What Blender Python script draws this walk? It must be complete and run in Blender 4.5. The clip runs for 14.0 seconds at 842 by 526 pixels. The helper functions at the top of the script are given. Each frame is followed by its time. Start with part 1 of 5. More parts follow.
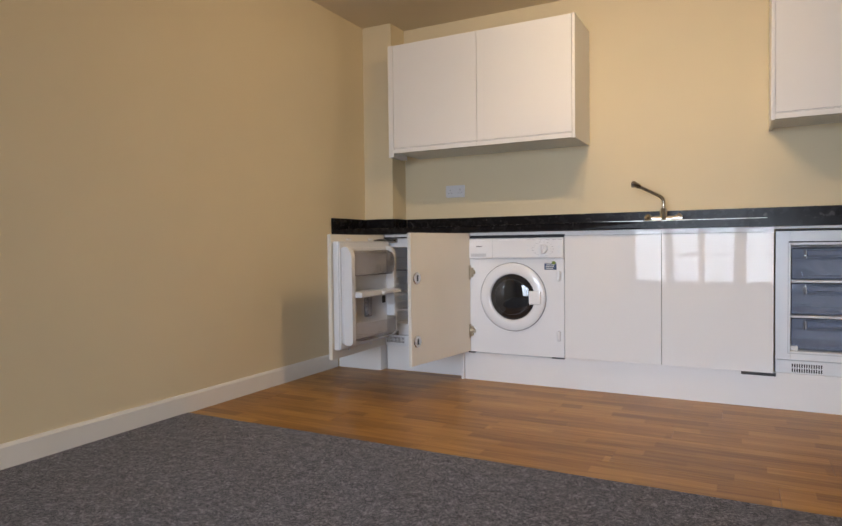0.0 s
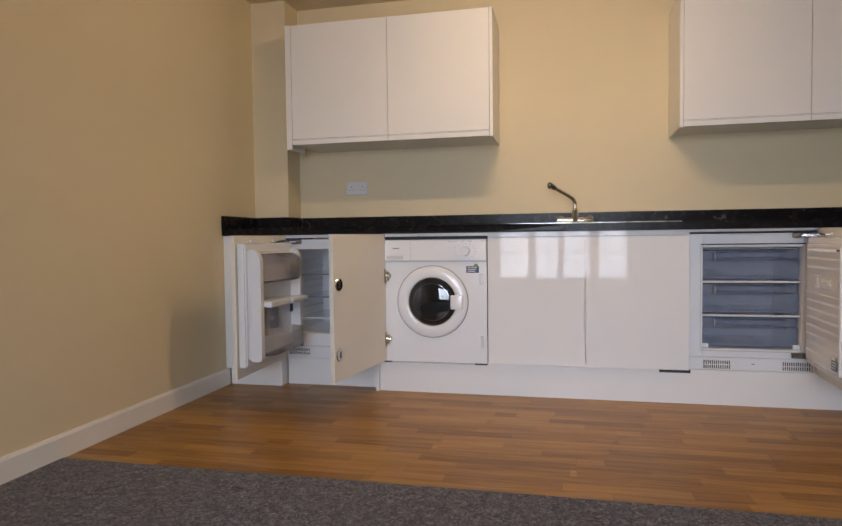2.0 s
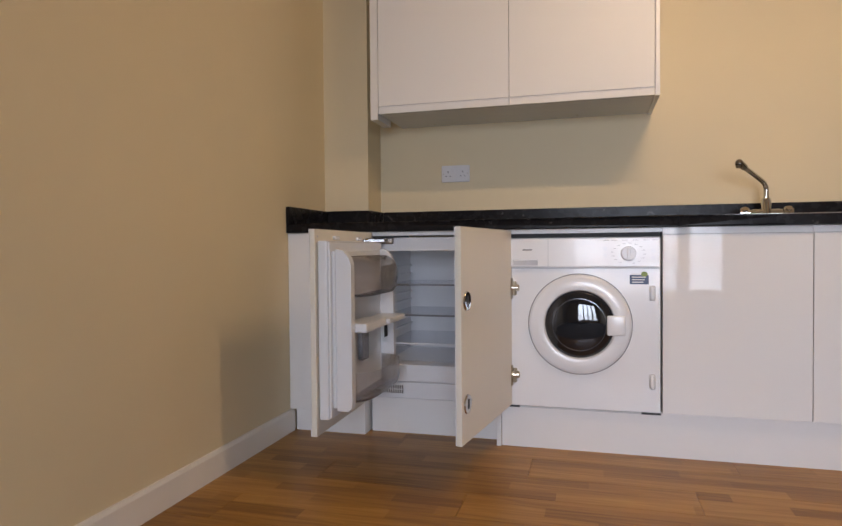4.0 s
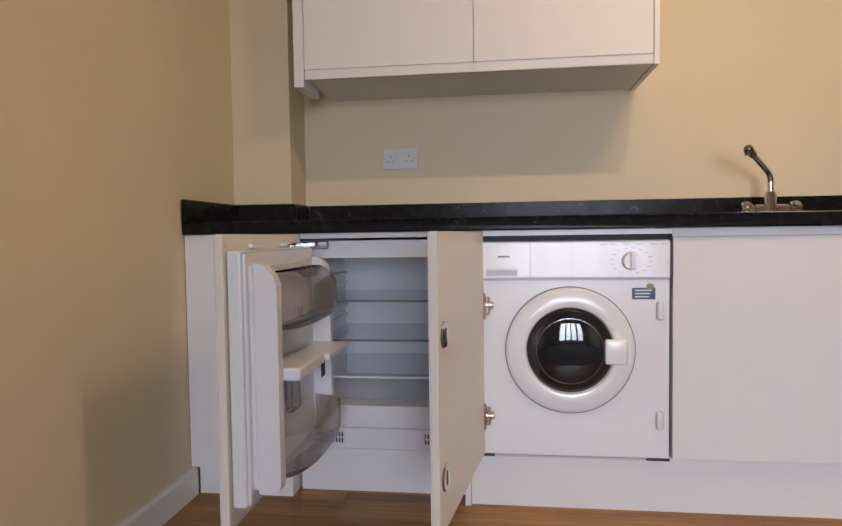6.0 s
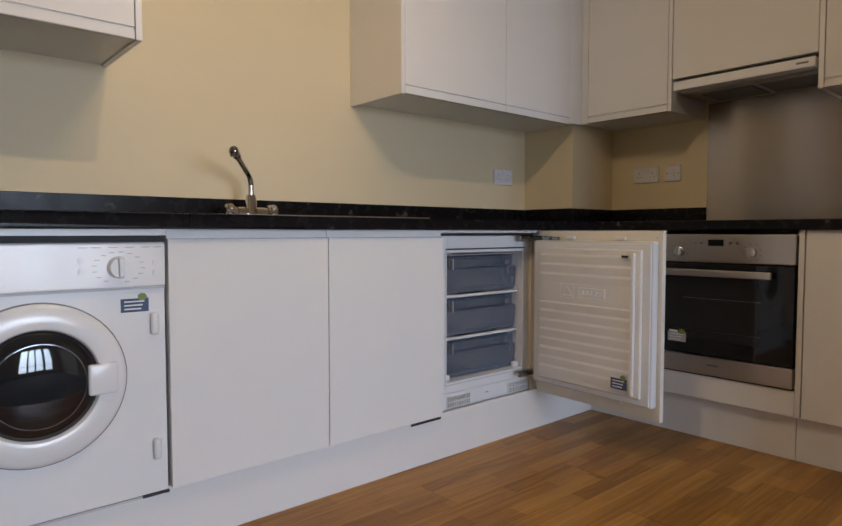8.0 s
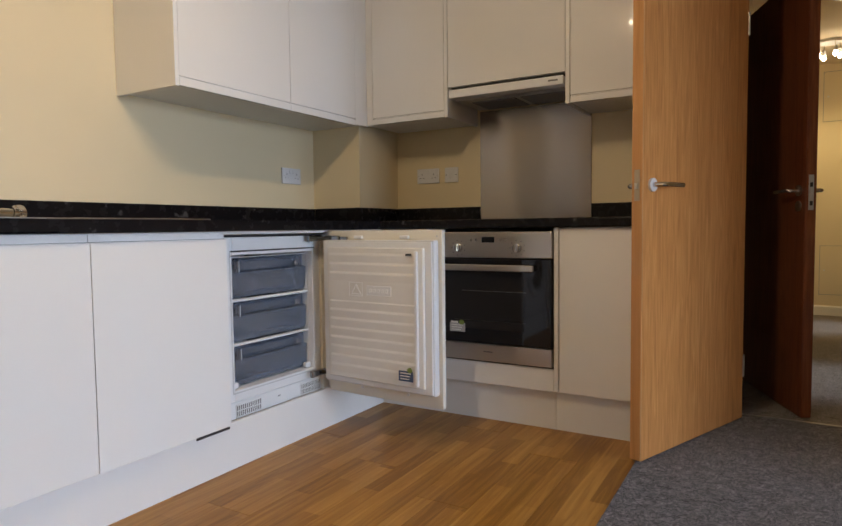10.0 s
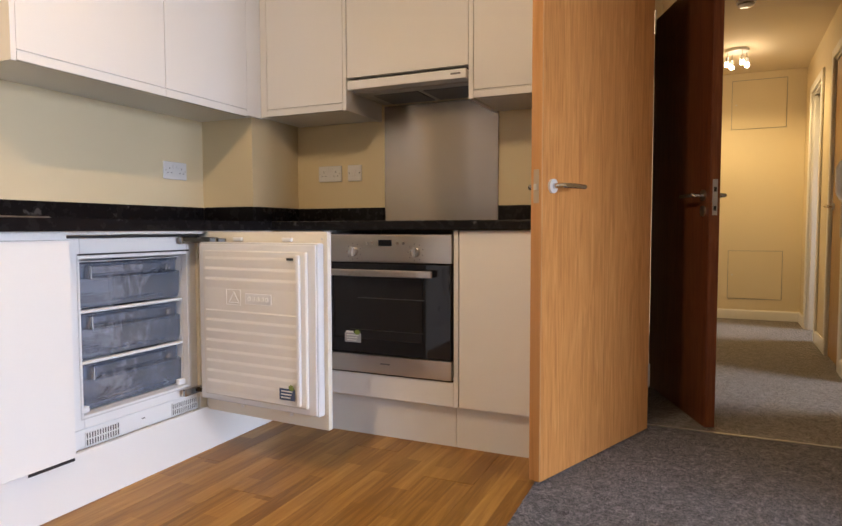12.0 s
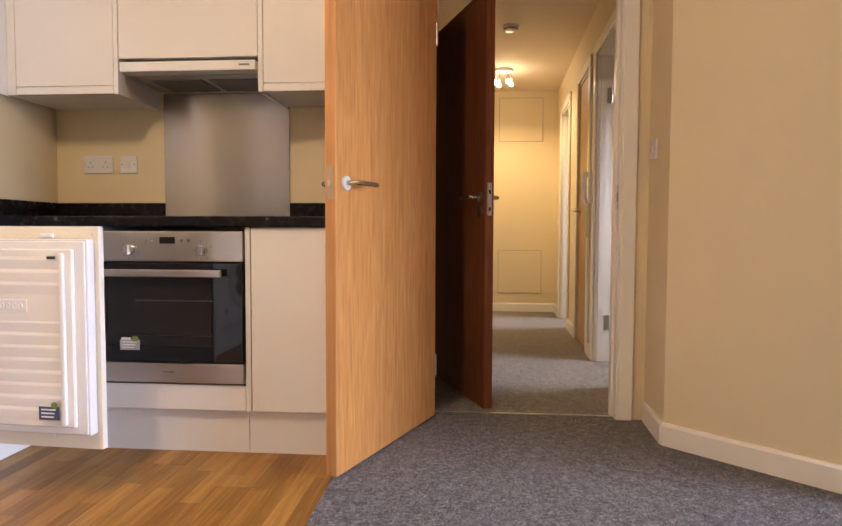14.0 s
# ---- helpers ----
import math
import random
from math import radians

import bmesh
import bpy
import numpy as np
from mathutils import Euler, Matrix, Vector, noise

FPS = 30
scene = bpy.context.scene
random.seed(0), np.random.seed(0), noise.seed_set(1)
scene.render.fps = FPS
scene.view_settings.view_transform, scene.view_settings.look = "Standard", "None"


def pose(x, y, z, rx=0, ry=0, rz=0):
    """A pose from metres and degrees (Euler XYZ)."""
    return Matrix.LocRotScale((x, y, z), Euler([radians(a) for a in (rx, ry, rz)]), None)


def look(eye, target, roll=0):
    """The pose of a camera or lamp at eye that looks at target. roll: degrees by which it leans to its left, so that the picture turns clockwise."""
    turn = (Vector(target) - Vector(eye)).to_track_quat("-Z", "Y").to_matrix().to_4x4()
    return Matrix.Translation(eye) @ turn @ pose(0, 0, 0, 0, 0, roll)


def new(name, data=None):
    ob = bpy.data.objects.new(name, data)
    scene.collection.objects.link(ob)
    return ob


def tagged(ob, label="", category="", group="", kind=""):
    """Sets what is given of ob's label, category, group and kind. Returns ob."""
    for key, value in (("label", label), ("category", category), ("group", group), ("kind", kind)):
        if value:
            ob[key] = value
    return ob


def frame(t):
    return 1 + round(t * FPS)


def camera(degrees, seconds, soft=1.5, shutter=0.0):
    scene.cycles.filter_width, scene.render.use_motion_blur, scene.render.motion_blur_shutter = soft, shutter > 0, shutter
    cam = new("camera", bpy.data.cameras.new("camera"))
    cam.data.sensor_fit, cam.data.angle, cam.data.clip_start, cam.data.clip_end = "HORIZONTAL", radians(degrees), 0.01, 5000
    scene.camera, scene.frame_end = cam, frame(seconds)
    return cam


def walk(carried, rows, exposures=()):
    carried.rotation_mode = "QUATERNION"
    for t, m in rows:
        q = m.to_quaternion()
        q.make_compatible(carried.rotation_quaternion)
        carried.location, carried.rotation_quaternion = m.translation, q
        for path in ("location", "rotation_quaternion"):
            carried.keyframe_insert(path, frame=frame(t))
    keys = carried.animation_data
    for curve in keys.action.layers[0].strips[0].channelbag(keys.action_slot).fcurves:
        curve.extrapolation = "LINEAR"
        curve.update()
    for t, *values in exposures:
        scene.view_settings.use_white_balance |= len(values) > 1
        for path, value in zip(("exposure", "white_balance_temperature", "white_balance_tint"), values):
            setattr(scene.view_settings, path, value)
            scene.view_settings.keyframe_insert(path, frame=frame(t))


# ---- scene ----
cam = camera(68.6, 14.0)
EXPOSURES = [(0, 0.02, 6450, 15), (1.0, -0.19, 6500, 16), (3.5, -0.15, 6600, 19), (5.9, -0.08, 6500, 21), (6.5, 0.02, 6250, 18), (8.0, -0.30, 6050, 14), (9.2, -0.10, 6000, 12), (11.5, 0.55, 6100, 14), (12.5, 0.82, 6400, 21), (14, 1.12, 6200, 22)]
PATH = [
    (0, (2.461, -4.033, 0.823), (1.536, -2.26, 0.764), -0.7),
    (0.5, (2.431, -4.117, 0.818), (1.784, -2.225, 0.766), -0.5),
    (1, (2.319, -4.099, 0.844), (1.799, -2.168, 0.781), -0.7),
    (1.5, (2.119, -4.043, 0.887), (1.647, -2.102, 0.796), -0.7),
    (2, (1.962, -3.93, 0.862), (1.52, -1.981, 0.783), -0.7),
    (2.5, (1.737, -3.693, 0.853), (1.315, -1.74, 0.777), -0.6),
    (3, (1.595, -3.491, 0.863), (1.117, -1.551, 0.777), -0.7),
    (3.5, (1.391, -3.277, 0.827), (0.888, -1.342, 0.767), -0.5),
    (3.7, (1.357, -3.209, 0.814), (0.825, -1.282, 0.768), -0.5),
    (5.8, (1.054, -2.615, 0.881), (0.648, -0.658, 0.802), -0.8),
    (6, (1.049, -2.561, 0.878), (0.798, -0.579, 0.79), -0.8),
    (6.5, (1.064, -2.43, 0.883), (1.23, -0.439, 0.786), -0.7),
    (7, (1.037, -2.36, 0.891), (1.631, -0.453, 0.788), -0.4),
    (7.5, (0.999, -2.317, 0.881), (2.031, -0.606, 0.783), -0.0),
    (8, (0.996, -2.309, 0.883), (2.308, -0.802, 0.783), 0.0),
    (8.5, (0.995, -2.32, 0.885), (2.479, -0.984, 0.785), 0.2),
    (9, (1.009, -2.351, 0.875), (2.609, -1.154, 0.787), -0.0),
    (9.2, (1.012, -2.359, 0.88), (2.66, -1.23, 0.79), 0.1),
    (11.3, (1.15, -2.286, 0.901), (2.908, -1.339, 0.796), -0.4),
    (11.5, (1.205, -2.32, 0.88), (2.976, -1.394, 0.787), -0.0),
    (12, (1.294, -2.382, 0.897), (3.115, -1.563, 0.787), -0.1),
    (12.5, (1.272, -2.383, 0.882), (3.189, -1.821, 0.787), 0.1),
    (13, (1.262, -2.373, 0.884), (3.238, -2.08, 0.786), 0.3),
    (13.5, (1.292, -2.36, 0.884), (3.28, -2.166, 0.781), 0.4),
    (14, (1.289, -2.357, 0.874), (3.279, -2.195, 0.774), 0.2),
]
walk(cam, [(t, look(eye, target, roll)) for t, eye, target, roll in PATH], exposures=EXPOSURES)

# ---- light and exposure ----
world = bpy.data.worlds.new("sky")
scene.world = world
world.use_nodes = True
wn = world.node_tree
sky = wn.nodes.new("ShaderNodeTexSky")
sky.sky_type = "NISHITA"
sky.sun_disc = False
sky.sun_elevation = radians(35)
sky.sun_rotation = radians(200)
wn.links.new(sky.outputs[0], wn.nodes["Background"].inputs[0])
wn.nodes["Background"].inputs[1].default_value = 0.10
scene.view_settings.exposure = 0.0

WINDOW = (1.03, 2.94)                                   # one wide window
LIGHTS = [(1.09, 1.50), (1.60, 1.92), (2.00, 2.36), (2.50, 2.88)]   # its four panes across
TRANSOM = 0.64
SOUTH = -6.40
SILL, HEAD = 0.24, 2.10


def area(name, m, sx, sy, power, colour, spread=180):
    lamp = bpy.data.lights.new(name, "AREA")
    lamp.shape, lamp.size, lamp.size_y = "RECTANGLE", sx, sy
    lamp.energy, lamp.color, lamp.spread = power, colour, radians(spread)
    ob = new(name, lamp)
    ob.matrix_world = m
    return ob


def spot_light(name, p, target, power, colour, cone=155):
    lamp = bpy.data.lights.new(name, "SPOT")
    lamp.energy, lamp.color, lamp.shadow_soft_size = power, colour, 0.011
    lamp.spot_size, lamp.spot_blend = radians(cone), 0.55 if cone < 160 else 0.12
    ob = new(name, lamp)
    ob.matrix_world = look(p, target)
    return ob


DAY = (0.74, 0.86, 1.0)
WARM = (1.0, 0.74, 0.33)
LAMP = (1.0, 0.73, 0.43)
c = (sum(WINDOW) / 2, SOUTH - 0.45, 1.25)      # skylight falls in at a slant, from just outside the panes
area("window_daylight", look(c, (c[0], 0, c[2] - 1.9)), WINDOW[1] - WINDOW[0] + 0.3, 2.3, 84, DAY, 84)
# daylight of the two rooms beside the hall
area("side_room_daylight", look((5.15, -4.62, 1.6), (5.15, -2.6, 0.0)), 0.8, 1.0, 10, (0.92, 0.95, 1.0), 80)
area("far_room_daylight", look((7.3, -4.62, 1.6), (7.3, -2.6, 0.0)), 0.7, 1.0, 10, (0.92, 0.95, 1.0), 80)

# ---- materials ----


def mat(name, colour, rough=0.5, metal=0.0, coat=0.0, var=0.0, scale=6.0, bump=0.0, bump_scale=80.0, rvar=0.0, spec=0.5, alpha_glass=0.0):
    m = bpy.data.materials.new(name)
    m.use_nodes = True
    nt = m.node_tree
    b = nt.nodes["Principled BSDF"]
    b.inputs["Base Color"].default_value = (*colour, 1)
    b.inputs["Roughness"].default_value = rough
    b.inputs["Metallic"].default_value = metal
    b.inputs["Coat Weight"].default_value = coat
    b.inputs["Coat Roughness"].default_value = 0.04
    b.inputs["Specular IOR Level"].default_value = spec
    b.inputs["Transmission Weight"].default_value = alpha_glass
    tc = nt.nodes.new("ShaderNodeTexCoord")
    if var or rvar:
        n = nt.nodes.new("ShaderNodeTexNoise")
        n.inputs["Scale"].default_value = scale
        n.inputs["Detail"].default_value = 5
        nt.links.new(tc.outputs["Object"], n.inputs["Vector"])
        if var:
            r = nt.nodes.new("ShaderNodeMapRange")
            r.inputs["From Min"].default_value, r.inputs["From Max"].default_value = 0.3, 0.7
            r.inputs["To Min"].default_value, r.inputs["To Max"].default_value = 1 - var, 1 + var
            nt.links.new(n.outputs["Fac"], r.inputs["Value"])
            x = nt.nodes.new("ShaderNodeVectorMath")
            x.operation = "SCALE"
            x.inputs[0].default_value = colour
            nt.links.new(r.outputs[0], x.inputs["Scale"])
            nt.links.new(x.outputs[0], b.inputs["Base Color"])
        if rvar:
            r2 = nt.nodes.new("ShaderNodeMapRange")
            r2.inputs["From Min"].default_value, r2.inputs["From Max"].default_value = 0.3, 0.7
            r2.inputs["To Min"].default_value, r2.inputs["To Max"].default_value = max(0, rough - rvar), rough + rvar
            nt.links.new(n.outputs["Fac"], r2.inputs["Value"])
            nt.links.new(r2.outputs[0], b.inputs["Roughness"])
    if bump:
        n2 = nt.nodes.new("ShaderNodeTexNoise")
        n2.inputs["Scale"].default_value = bump_scale
        n2.inputs["Detail"].default_value = 4
        nt.links.new(tc.outputs["Object"], n2.inputs["Vector"])
        bp = nt.nodes.new("ShaderNodeBump")
        bp.inputs["Strength"].default_value = bump
        bp.inputs["Distance"].default_value = 0.002
        nt.links.new(n2.outputs["Fac"], bp.inputs["Height"])
        nt.links.new(bp.outputs[0], b.inputs["Normal"])
    return m


def ramp(nt, stops):
    r = nt.nodes.new("ShaderNodeValToRGB")
    els = r.color_ramp.elements
    while len(els) < len(stops):
        els.new(0.5)
    for e, (p, c) in zip(els, stops):
        e.position, e.color = p, (*c, 1)
    return r


def wood(name, tones, axis, strip=0.0, rough=0.35, length=0.42, grain=26.0, rings=0.0, flame=150.0):
    """Veneer or laminate: grain along axis 0 (x) or 2 (z), in strips of that width."""
    m = bpy.data.materials.new(name)
    m.use_nodes = True
    nt = m.node_tree
    b = nt.nodes["Principled BSDF"]
    tc = nt.nodes.new("ShaderNodeTexCoord")
    mp = nt.nodes.new("ShaderNodeMapping")
    nt.links.new(tc.outputs["Object"], mp.inputs["Vector"])
    s = [grain, grain, grain]
    s[axis] = grain / 16
    mp.inputs["Scale"].default_value = s
    info = nt.nodes.new("ShaderNodeObjectInfo")
    off = nt.nodes.new("ShaderNodeVectorMath")
    off.operation = "ADD"
    mul = nt.nodes.new("ShaderNodeMath")
    mul.operation = "MULTIPLY"
    mul.inputs[1].default_value = 37.0
    nt.links.new(info.outputs["Random"], mul.inputs[0])
    cmb = nt.nodes.new("ShaderNodeCombineXYZ")
    for k in range(3):
        nt.links.new(mul.outputs[0], cmb.inputs[k])
    nt.links.new(mp.outputs[0], off.inputs[0])
    nt.links.new(cmb.outputs[0], off.inputs[1])
    g = nt.nodes.new("ShaderNodeTexNoise")
    g.inputs["Scale"].default_value, g.inputs["Detail"].default_value = 1.0, 8
    g.inputs["Roughness"].default_value, g.inputs["Distortion"].default_value = 0.62, 0.9
    nt.links.new(off.outputs[0], g.inputs["Vector"])
    fac = g.outputs["Fac"]
    if strip:
        sep = nt.nodes.new("ShaderNodeSeparateXYZ")
        nt.links.new(tc.outputs["Object"], sep.inputs[0])

        def op(kind, a, bb):
            q = nt.nodes.new("ShaderNodeMath")
            q.operation = kind
            for i, v in enumerate((a, bb)):
                if isinstance(v, (int, float)):
                    q.inputs[i].default_value = v
                else:
                    nt.links.new(v, q.inputs[i])
            return q.outputs[0]
        row = op("FLOOR", op("DIVIDE", sep.outputs[1], strip), 0)
        shift = op("MULTIPLY", op("FRACT", op("MULTIPLY", row, 0.377), 0), 1.0)
        col = op("FLOOR", op("ADD", op("DIVIDE", sep.outputs[0], length), shift), 0)
        cell = nt.nodes.new("ShaderNodeCombineXYZ")
        nt.links.new(row, cell.inputs[0])
        nt.links.new(col, cell.inputs[1])
        nt.links.new(mul.outputs[0], cell.inputs[2])
        wn_ = nt.nodes.new("ShaderNodeTexWhiteNoise")
        nt.links.new(cell.outputs[0], wn_.inputs["Vector"])
        fac = op("ADD", op("MULTIPLY", fac, 0.8), op("MULTIPLY", op("SUBTRACT", wn_.outputs["Value"], 0.28), 0.27))
    if rings:
        mp2 = nt.nodes.new("ShaderNodeMapping")
        s2 = [5.5, 5.5, 5.5]
        s2[axis] = 0.55
        mp2.inputs["Scale"].default_value = s2
        nt.links.new(tc.outputs["Object"], mp2.inputs["Vector"])
        off2 = nt.nodes.new("ShaderNodeVectorMath")
        off2.operation = "ADD"
        nt.links.new(mp2.outputs[0], off2.inputs[0])
        nt.links.new(cmb.outputs[0], off2.inputs[1])
        low = nt.nodes.new("ShaderNodeTexNoise")
        low.inputs["Scale"].default_value, low.inputs["Detail"].default_value = 1.0, 1.5
        nt.links.new(off2.outputs[0], low.inputs["Vector"])
        chain = low.outputs["Fac"]
        for kind, value in (("MULTIPLY", flame), ("SINE", 0.0), ("MULTIPLY", rings)):
            q = nt.nodes.new("ShaderNodeMath")
            q.operation = kind
            q.inputs[1].default_value = value
            nt.links.new(chain, q.inputs[0])
            chain = q.outputs[0]
        add = nt.nodes.new("ShaderNodeMath")
        nt.links.new(fac, add.inputs[0])
        nt.links.new(chain, add.inputs[1])
        fac = add.outputs[0]
    r = ramp(nt, [(0.30, tones[0]), (0.52, tones[1]), (0.75, tones[2])])
    nt.links.new(fac, r.inputs[0])
    nt.links.new(r.outputs[0], b.inputs["Base Color"])
    b.inputs["Roughness"].default_value = rough
    bp = nt.nodes.new("ShaderNodeBump")
    bp.inputs["Strength"].default_value, bp.inputs["Distance"].default_value = 0.12, 0.001
    nt.links.new(g.outputs["Fac"], bp.inputs["Height"])
    nt.links.new(bp.outputs[0], b.inputs["Normal"])
    b.inputs["Specular IOR Level"].default_value = 0.28
    return m


def carpet_mat(name, tones):
    m = bpy.data.materials.new(name)
    m.use_nodes = True
    nt = m.node_tree
    b = nt.nodes["Principled BSDF"]
    tc = nt.nodes.new("ShaderNodeTexCoord")
    n = nt.nodes.new("ShaderNodeTexNoise")
    n.inputs["Scale"].default_value, n.inputs["Detail"].default_value, n.inputs["Roughness"].default_value = 115, 5, 0.85
    n3 = nt.nodes.new("ShaderNodeTexNoise")
    n3.inputs["Scale"].default_value, n3.inputs["Detail"].default_value = 26, 5
    for q in (n, n3):
        nt.links.new(tc.outputs["Object"], q.inputs["Vector"])
    mx = nt.nodes.new("ShaderNodeMath")
    mx.operation = "MULTIPLY_ADD"
    mx.inputs[1].default_value = 0.17
    nt.links.new(n3.outputs["Fac"], mx.inputs[0])
    nt.links.new(n.outputs["Fac"], mx.inputs[2])
    r = ramp(nt, [(0.46, tones[0]), (0.585, tones[1]), (0.715, tones[2])])
    nt.links.new(mx.outputs[0], r.inputs[0])
    nt.links.new(r.outputs[0], b.inputs["Base Color"])
    b.inputs["Roughness"].default_value = 0.95
    b.inputs["Sheen Weight"].default_value = 0.25
    b.inputs["Specular IOR Level"].default_value = 0.1
    bp = nt.nodes.new("ShaderNodeBump")
    bp.inputs["Strength"].default_value, bp.inputs["Distance"].default_value = 0.9, 0.006
    nt.links.new(n.outputs["Fac"], bp.inputs["Height"])
    nt.links.new(bp.outputs[0], b.inputs["Normal"])
    return m


def stone_mat():
    m = mat("black_worktop", (0.012, 0.011, 0.012), 0.26, rvar=0.05, scale=30, spec=0.14)
    nt = m.node_tree
    b = nt.nodes["Principled BSDF"]
    tc = nt.nodes.new("ShaderNodeTexCoord")
    n = nt.nodes.new("ShaderNodeTexNoise")
    n.inputs["Scale"].default_value, n.inputs["Detail"].default_value, n.inputs["Roughness"].default_value = 19, 3, 0.6
    nt.links.new(tc.outputs["Object"], n.inputs["Vector"])
    r = ramp(nt, [(0.0, (0.007, 0.006, 0.007)), (0.66, (0.010, 0.009, 0.010)), (0.72, (0.08, 0.075, 0.075))])
    nt.links.new(n.outputs["Fac"], r.inputs[0])
    nt.links.new(r.outputs[0], b.inputs["Base Color"])
    return m


def steel_mat(name, axis, colour=(0.52, 0.49, 0.46), rough=0.3, spread=0.05):
    m = mat(name, colour, rough, 1.0)
    nt = m.node_tree
    b = nt.nodes["Principled BSDF"]
    tc = nt.nodes.new("ShaderNodeTexCoord")
    mp = nt.nodes.new("ShaderNodeMapping")
    s = [400.0, 400.0, 400.0]
    s[axis] = 4.0
    mp.inputs["Scale"].default_value = s
    n = nt.nodes.new("ShaderNodeTexNoise")
    n.inputs["Scale"].default_value, n.inputs["Detail"].default_value = 1, 3
    nt.links.new(tc.outputs["Object"], mp.inputs["Vector"])
    nt.links.new(mp.outputs[0], n.inputs["Vector"])
    r = nt.nodes.new("ShaderNodeMapRange")
    r.inputs["To Min"].default_value, r.inputs["To Max"].default_value = rough - spread, rough + spread
    nt.links.new(n.outputs["Fac"], r.inputs["Value"])
    nt.links.new(r.outputs[0], b.inputs["Roughness"])
    return m


def clear_mat(name, colour, rough, mix, ripple=0.0):
    """Thin clear plastic or glass: part see-through, part gloss."""
    m = bpy.data.materials.new(name)
    m.use_nodes = True
    nt = m.node_tree
    b = nt.nodes["Principled BSDF"]
    b.inputs["Base Color"].default_value = (*colour, 1)
    b.inputs["Roughness"].default_value = rough
    t = nt.nodes.new("ShaderNodeBsdfTransparent")
    t.inputs[0].default_value = (*[0.72 + 0.28 * c for c in colour], 1)
    x = nt.nodes.new("ShaderNodeMixShader")
    tc = nt.nodes.new("ShaderNodeTexCoord")
    mp = nt.nodes.new("ShaderNodeMapping")
    mp.inputs["Scale"].default_value = (3, 3, 14)
    n = nt.nodes.new("ShaderNodeTexNoise")
    n.inputs["Scale"].default_value, n.inputs["Detail"].default_value = 2.2, 3
    r = nt.nodes.new("ShaderNodeMapRange")
    r.inputs["From Min"].default_value, r.inputs["From Max"].default_value = 0.3, 0.7
    r.inputs["To Min"].default_value, r.inputs["To Max"].default_value = mix * 0.9, mix * 1.1
    nt.links.new(tc.outputs["Object"], mp.inputs["Vector"])
    nt.links.new(mp.outputs[0], n.inputs["Vector"])
    nt.links.new(n.outputs["Fac"], r.inputs["Value"])
    nt.links.new(r.outputs[0], x.inputs[0])
    if ripple:
        n2 = nt.nodes.new("ShaderNodeTexNoise")
        n2.inputs["Scale"].default_value, n2.inputs["Detail"].default_value = 9, 2
        nt.links.new(tc.outputs["Object"], n2.inputs["Vector"])
        bp = nt.nodes.new("ShaderNodeBump")
        bp.inputs["Strength"].default_value, bp.inputs["Distance"].default_value = ripple, 0.02
        nt.links.new(n2.outputs["Fac"], bp.inputs["Height"])
        nt.links.new(bp.outputs[0], b.inputs["Normal"])
    nt.links.new(t.outputs[0], x.inputs[1])
    nt.links.new(b.outputs[0], x.inputs[2])
    last = x.outputs[0]
    if ripple:
        fresnel = nt.nodes.new("ShaderNodeFresnel")
        fresnel.inputs["IOR"].default_value = 1.55
        gloss = nt.nodes.new("ShaderNodeBsdfGlossy")
        gloss.inputs["Roughness"].default_value = rough
        top = nt.nodes.new("ShaderNodeMixShader")
        nt.links.new(bp.outputs[0], fresnel.inputs["Normal"])
        nt.links.new(bp.outputs[0], gloss.inputs["Normal"])
        nt.links.new(fresnel.outputs[0], top.inputs[0])
        nt.links.new(last, top.inputs[1])
        nt.links.new(gloss.outputs[0], top.inputs[2])
        last = top.outputs[0]
    nt.links.new(last, nt.nodes["Material Output"].inputs[0])
    return m


def glow_mat(name, colour, strength):
    m = bpy.data.materials.new(name)
    m.use_nodes = True
    b = m.node_tree.nodes["Principled BSDF"]
    b.inputs["Emission Color"].default_value = (*colour, 1)
    b.inputs["Emission Strength"].default_value = strength
    return m


CREAM = mat("cream_emulsion", (0.72, 0.610, 0.405), 0.6, var=0.025, scale=1.6, bump=0.10, bump_scale=220, rvar=0.05)
CEIL = mat("ceiling_emulsion", (0.74, 0.64, 0.48), 0.8, var=0.02, scale=2, bump=0.08, bump_scale=200)
TRIM = mat("white_gloss_paint", (0.82, 0.79, 0.73), 0.28, var=0.02, scale=5, bump=0.06, bump_scale=40)
GLOSS = mat("white_gloss_lacquer", (0.79, 0.78, 0.77), 0.020, var=0.008, scale=2, spec=0.27)
SATIN = mat("white_melamine", (0.78, 0.77, 0.76), 0.34, var=0.01, scale=4)
INNER = mat("ivory_melamine", (0.75, 0.71, 0.62), 0.40, var=0.012, scale=5)
APPL = mat("white_enamel", (0.80, 0.80, 0.81), 0.20, coat=0.25, var=0.008, scale=4)
LINER = mat("white_moulded_plastic", (0.73, 0.74, 0.76), 0.28, var=0.01, scale=8)
RIBBED = mat("glossy_moulded_liner", (0.75, 0.74, 0.72), 0.13, var=0.01, scale=8, bump=0.25, bump_scale=14)
GASKET = mat("grey_rubber_gasket", (0.55, 0.56, 0.58), 0.5, var=0.03, scale=20)
BLACK = mat("black_gap", (0.012, 0.012, 0.013), 0.6)
# Dark rubber, and also the painted shade inside slots and gaps
RUBBER_GAP = mat("dark_rubber_and_gap_shade", (0.02, 0.02, 0.022), 0.5)
CHROME = mat("chrome", (0.60, 0.585, 0.57), 0.05, 1.0)
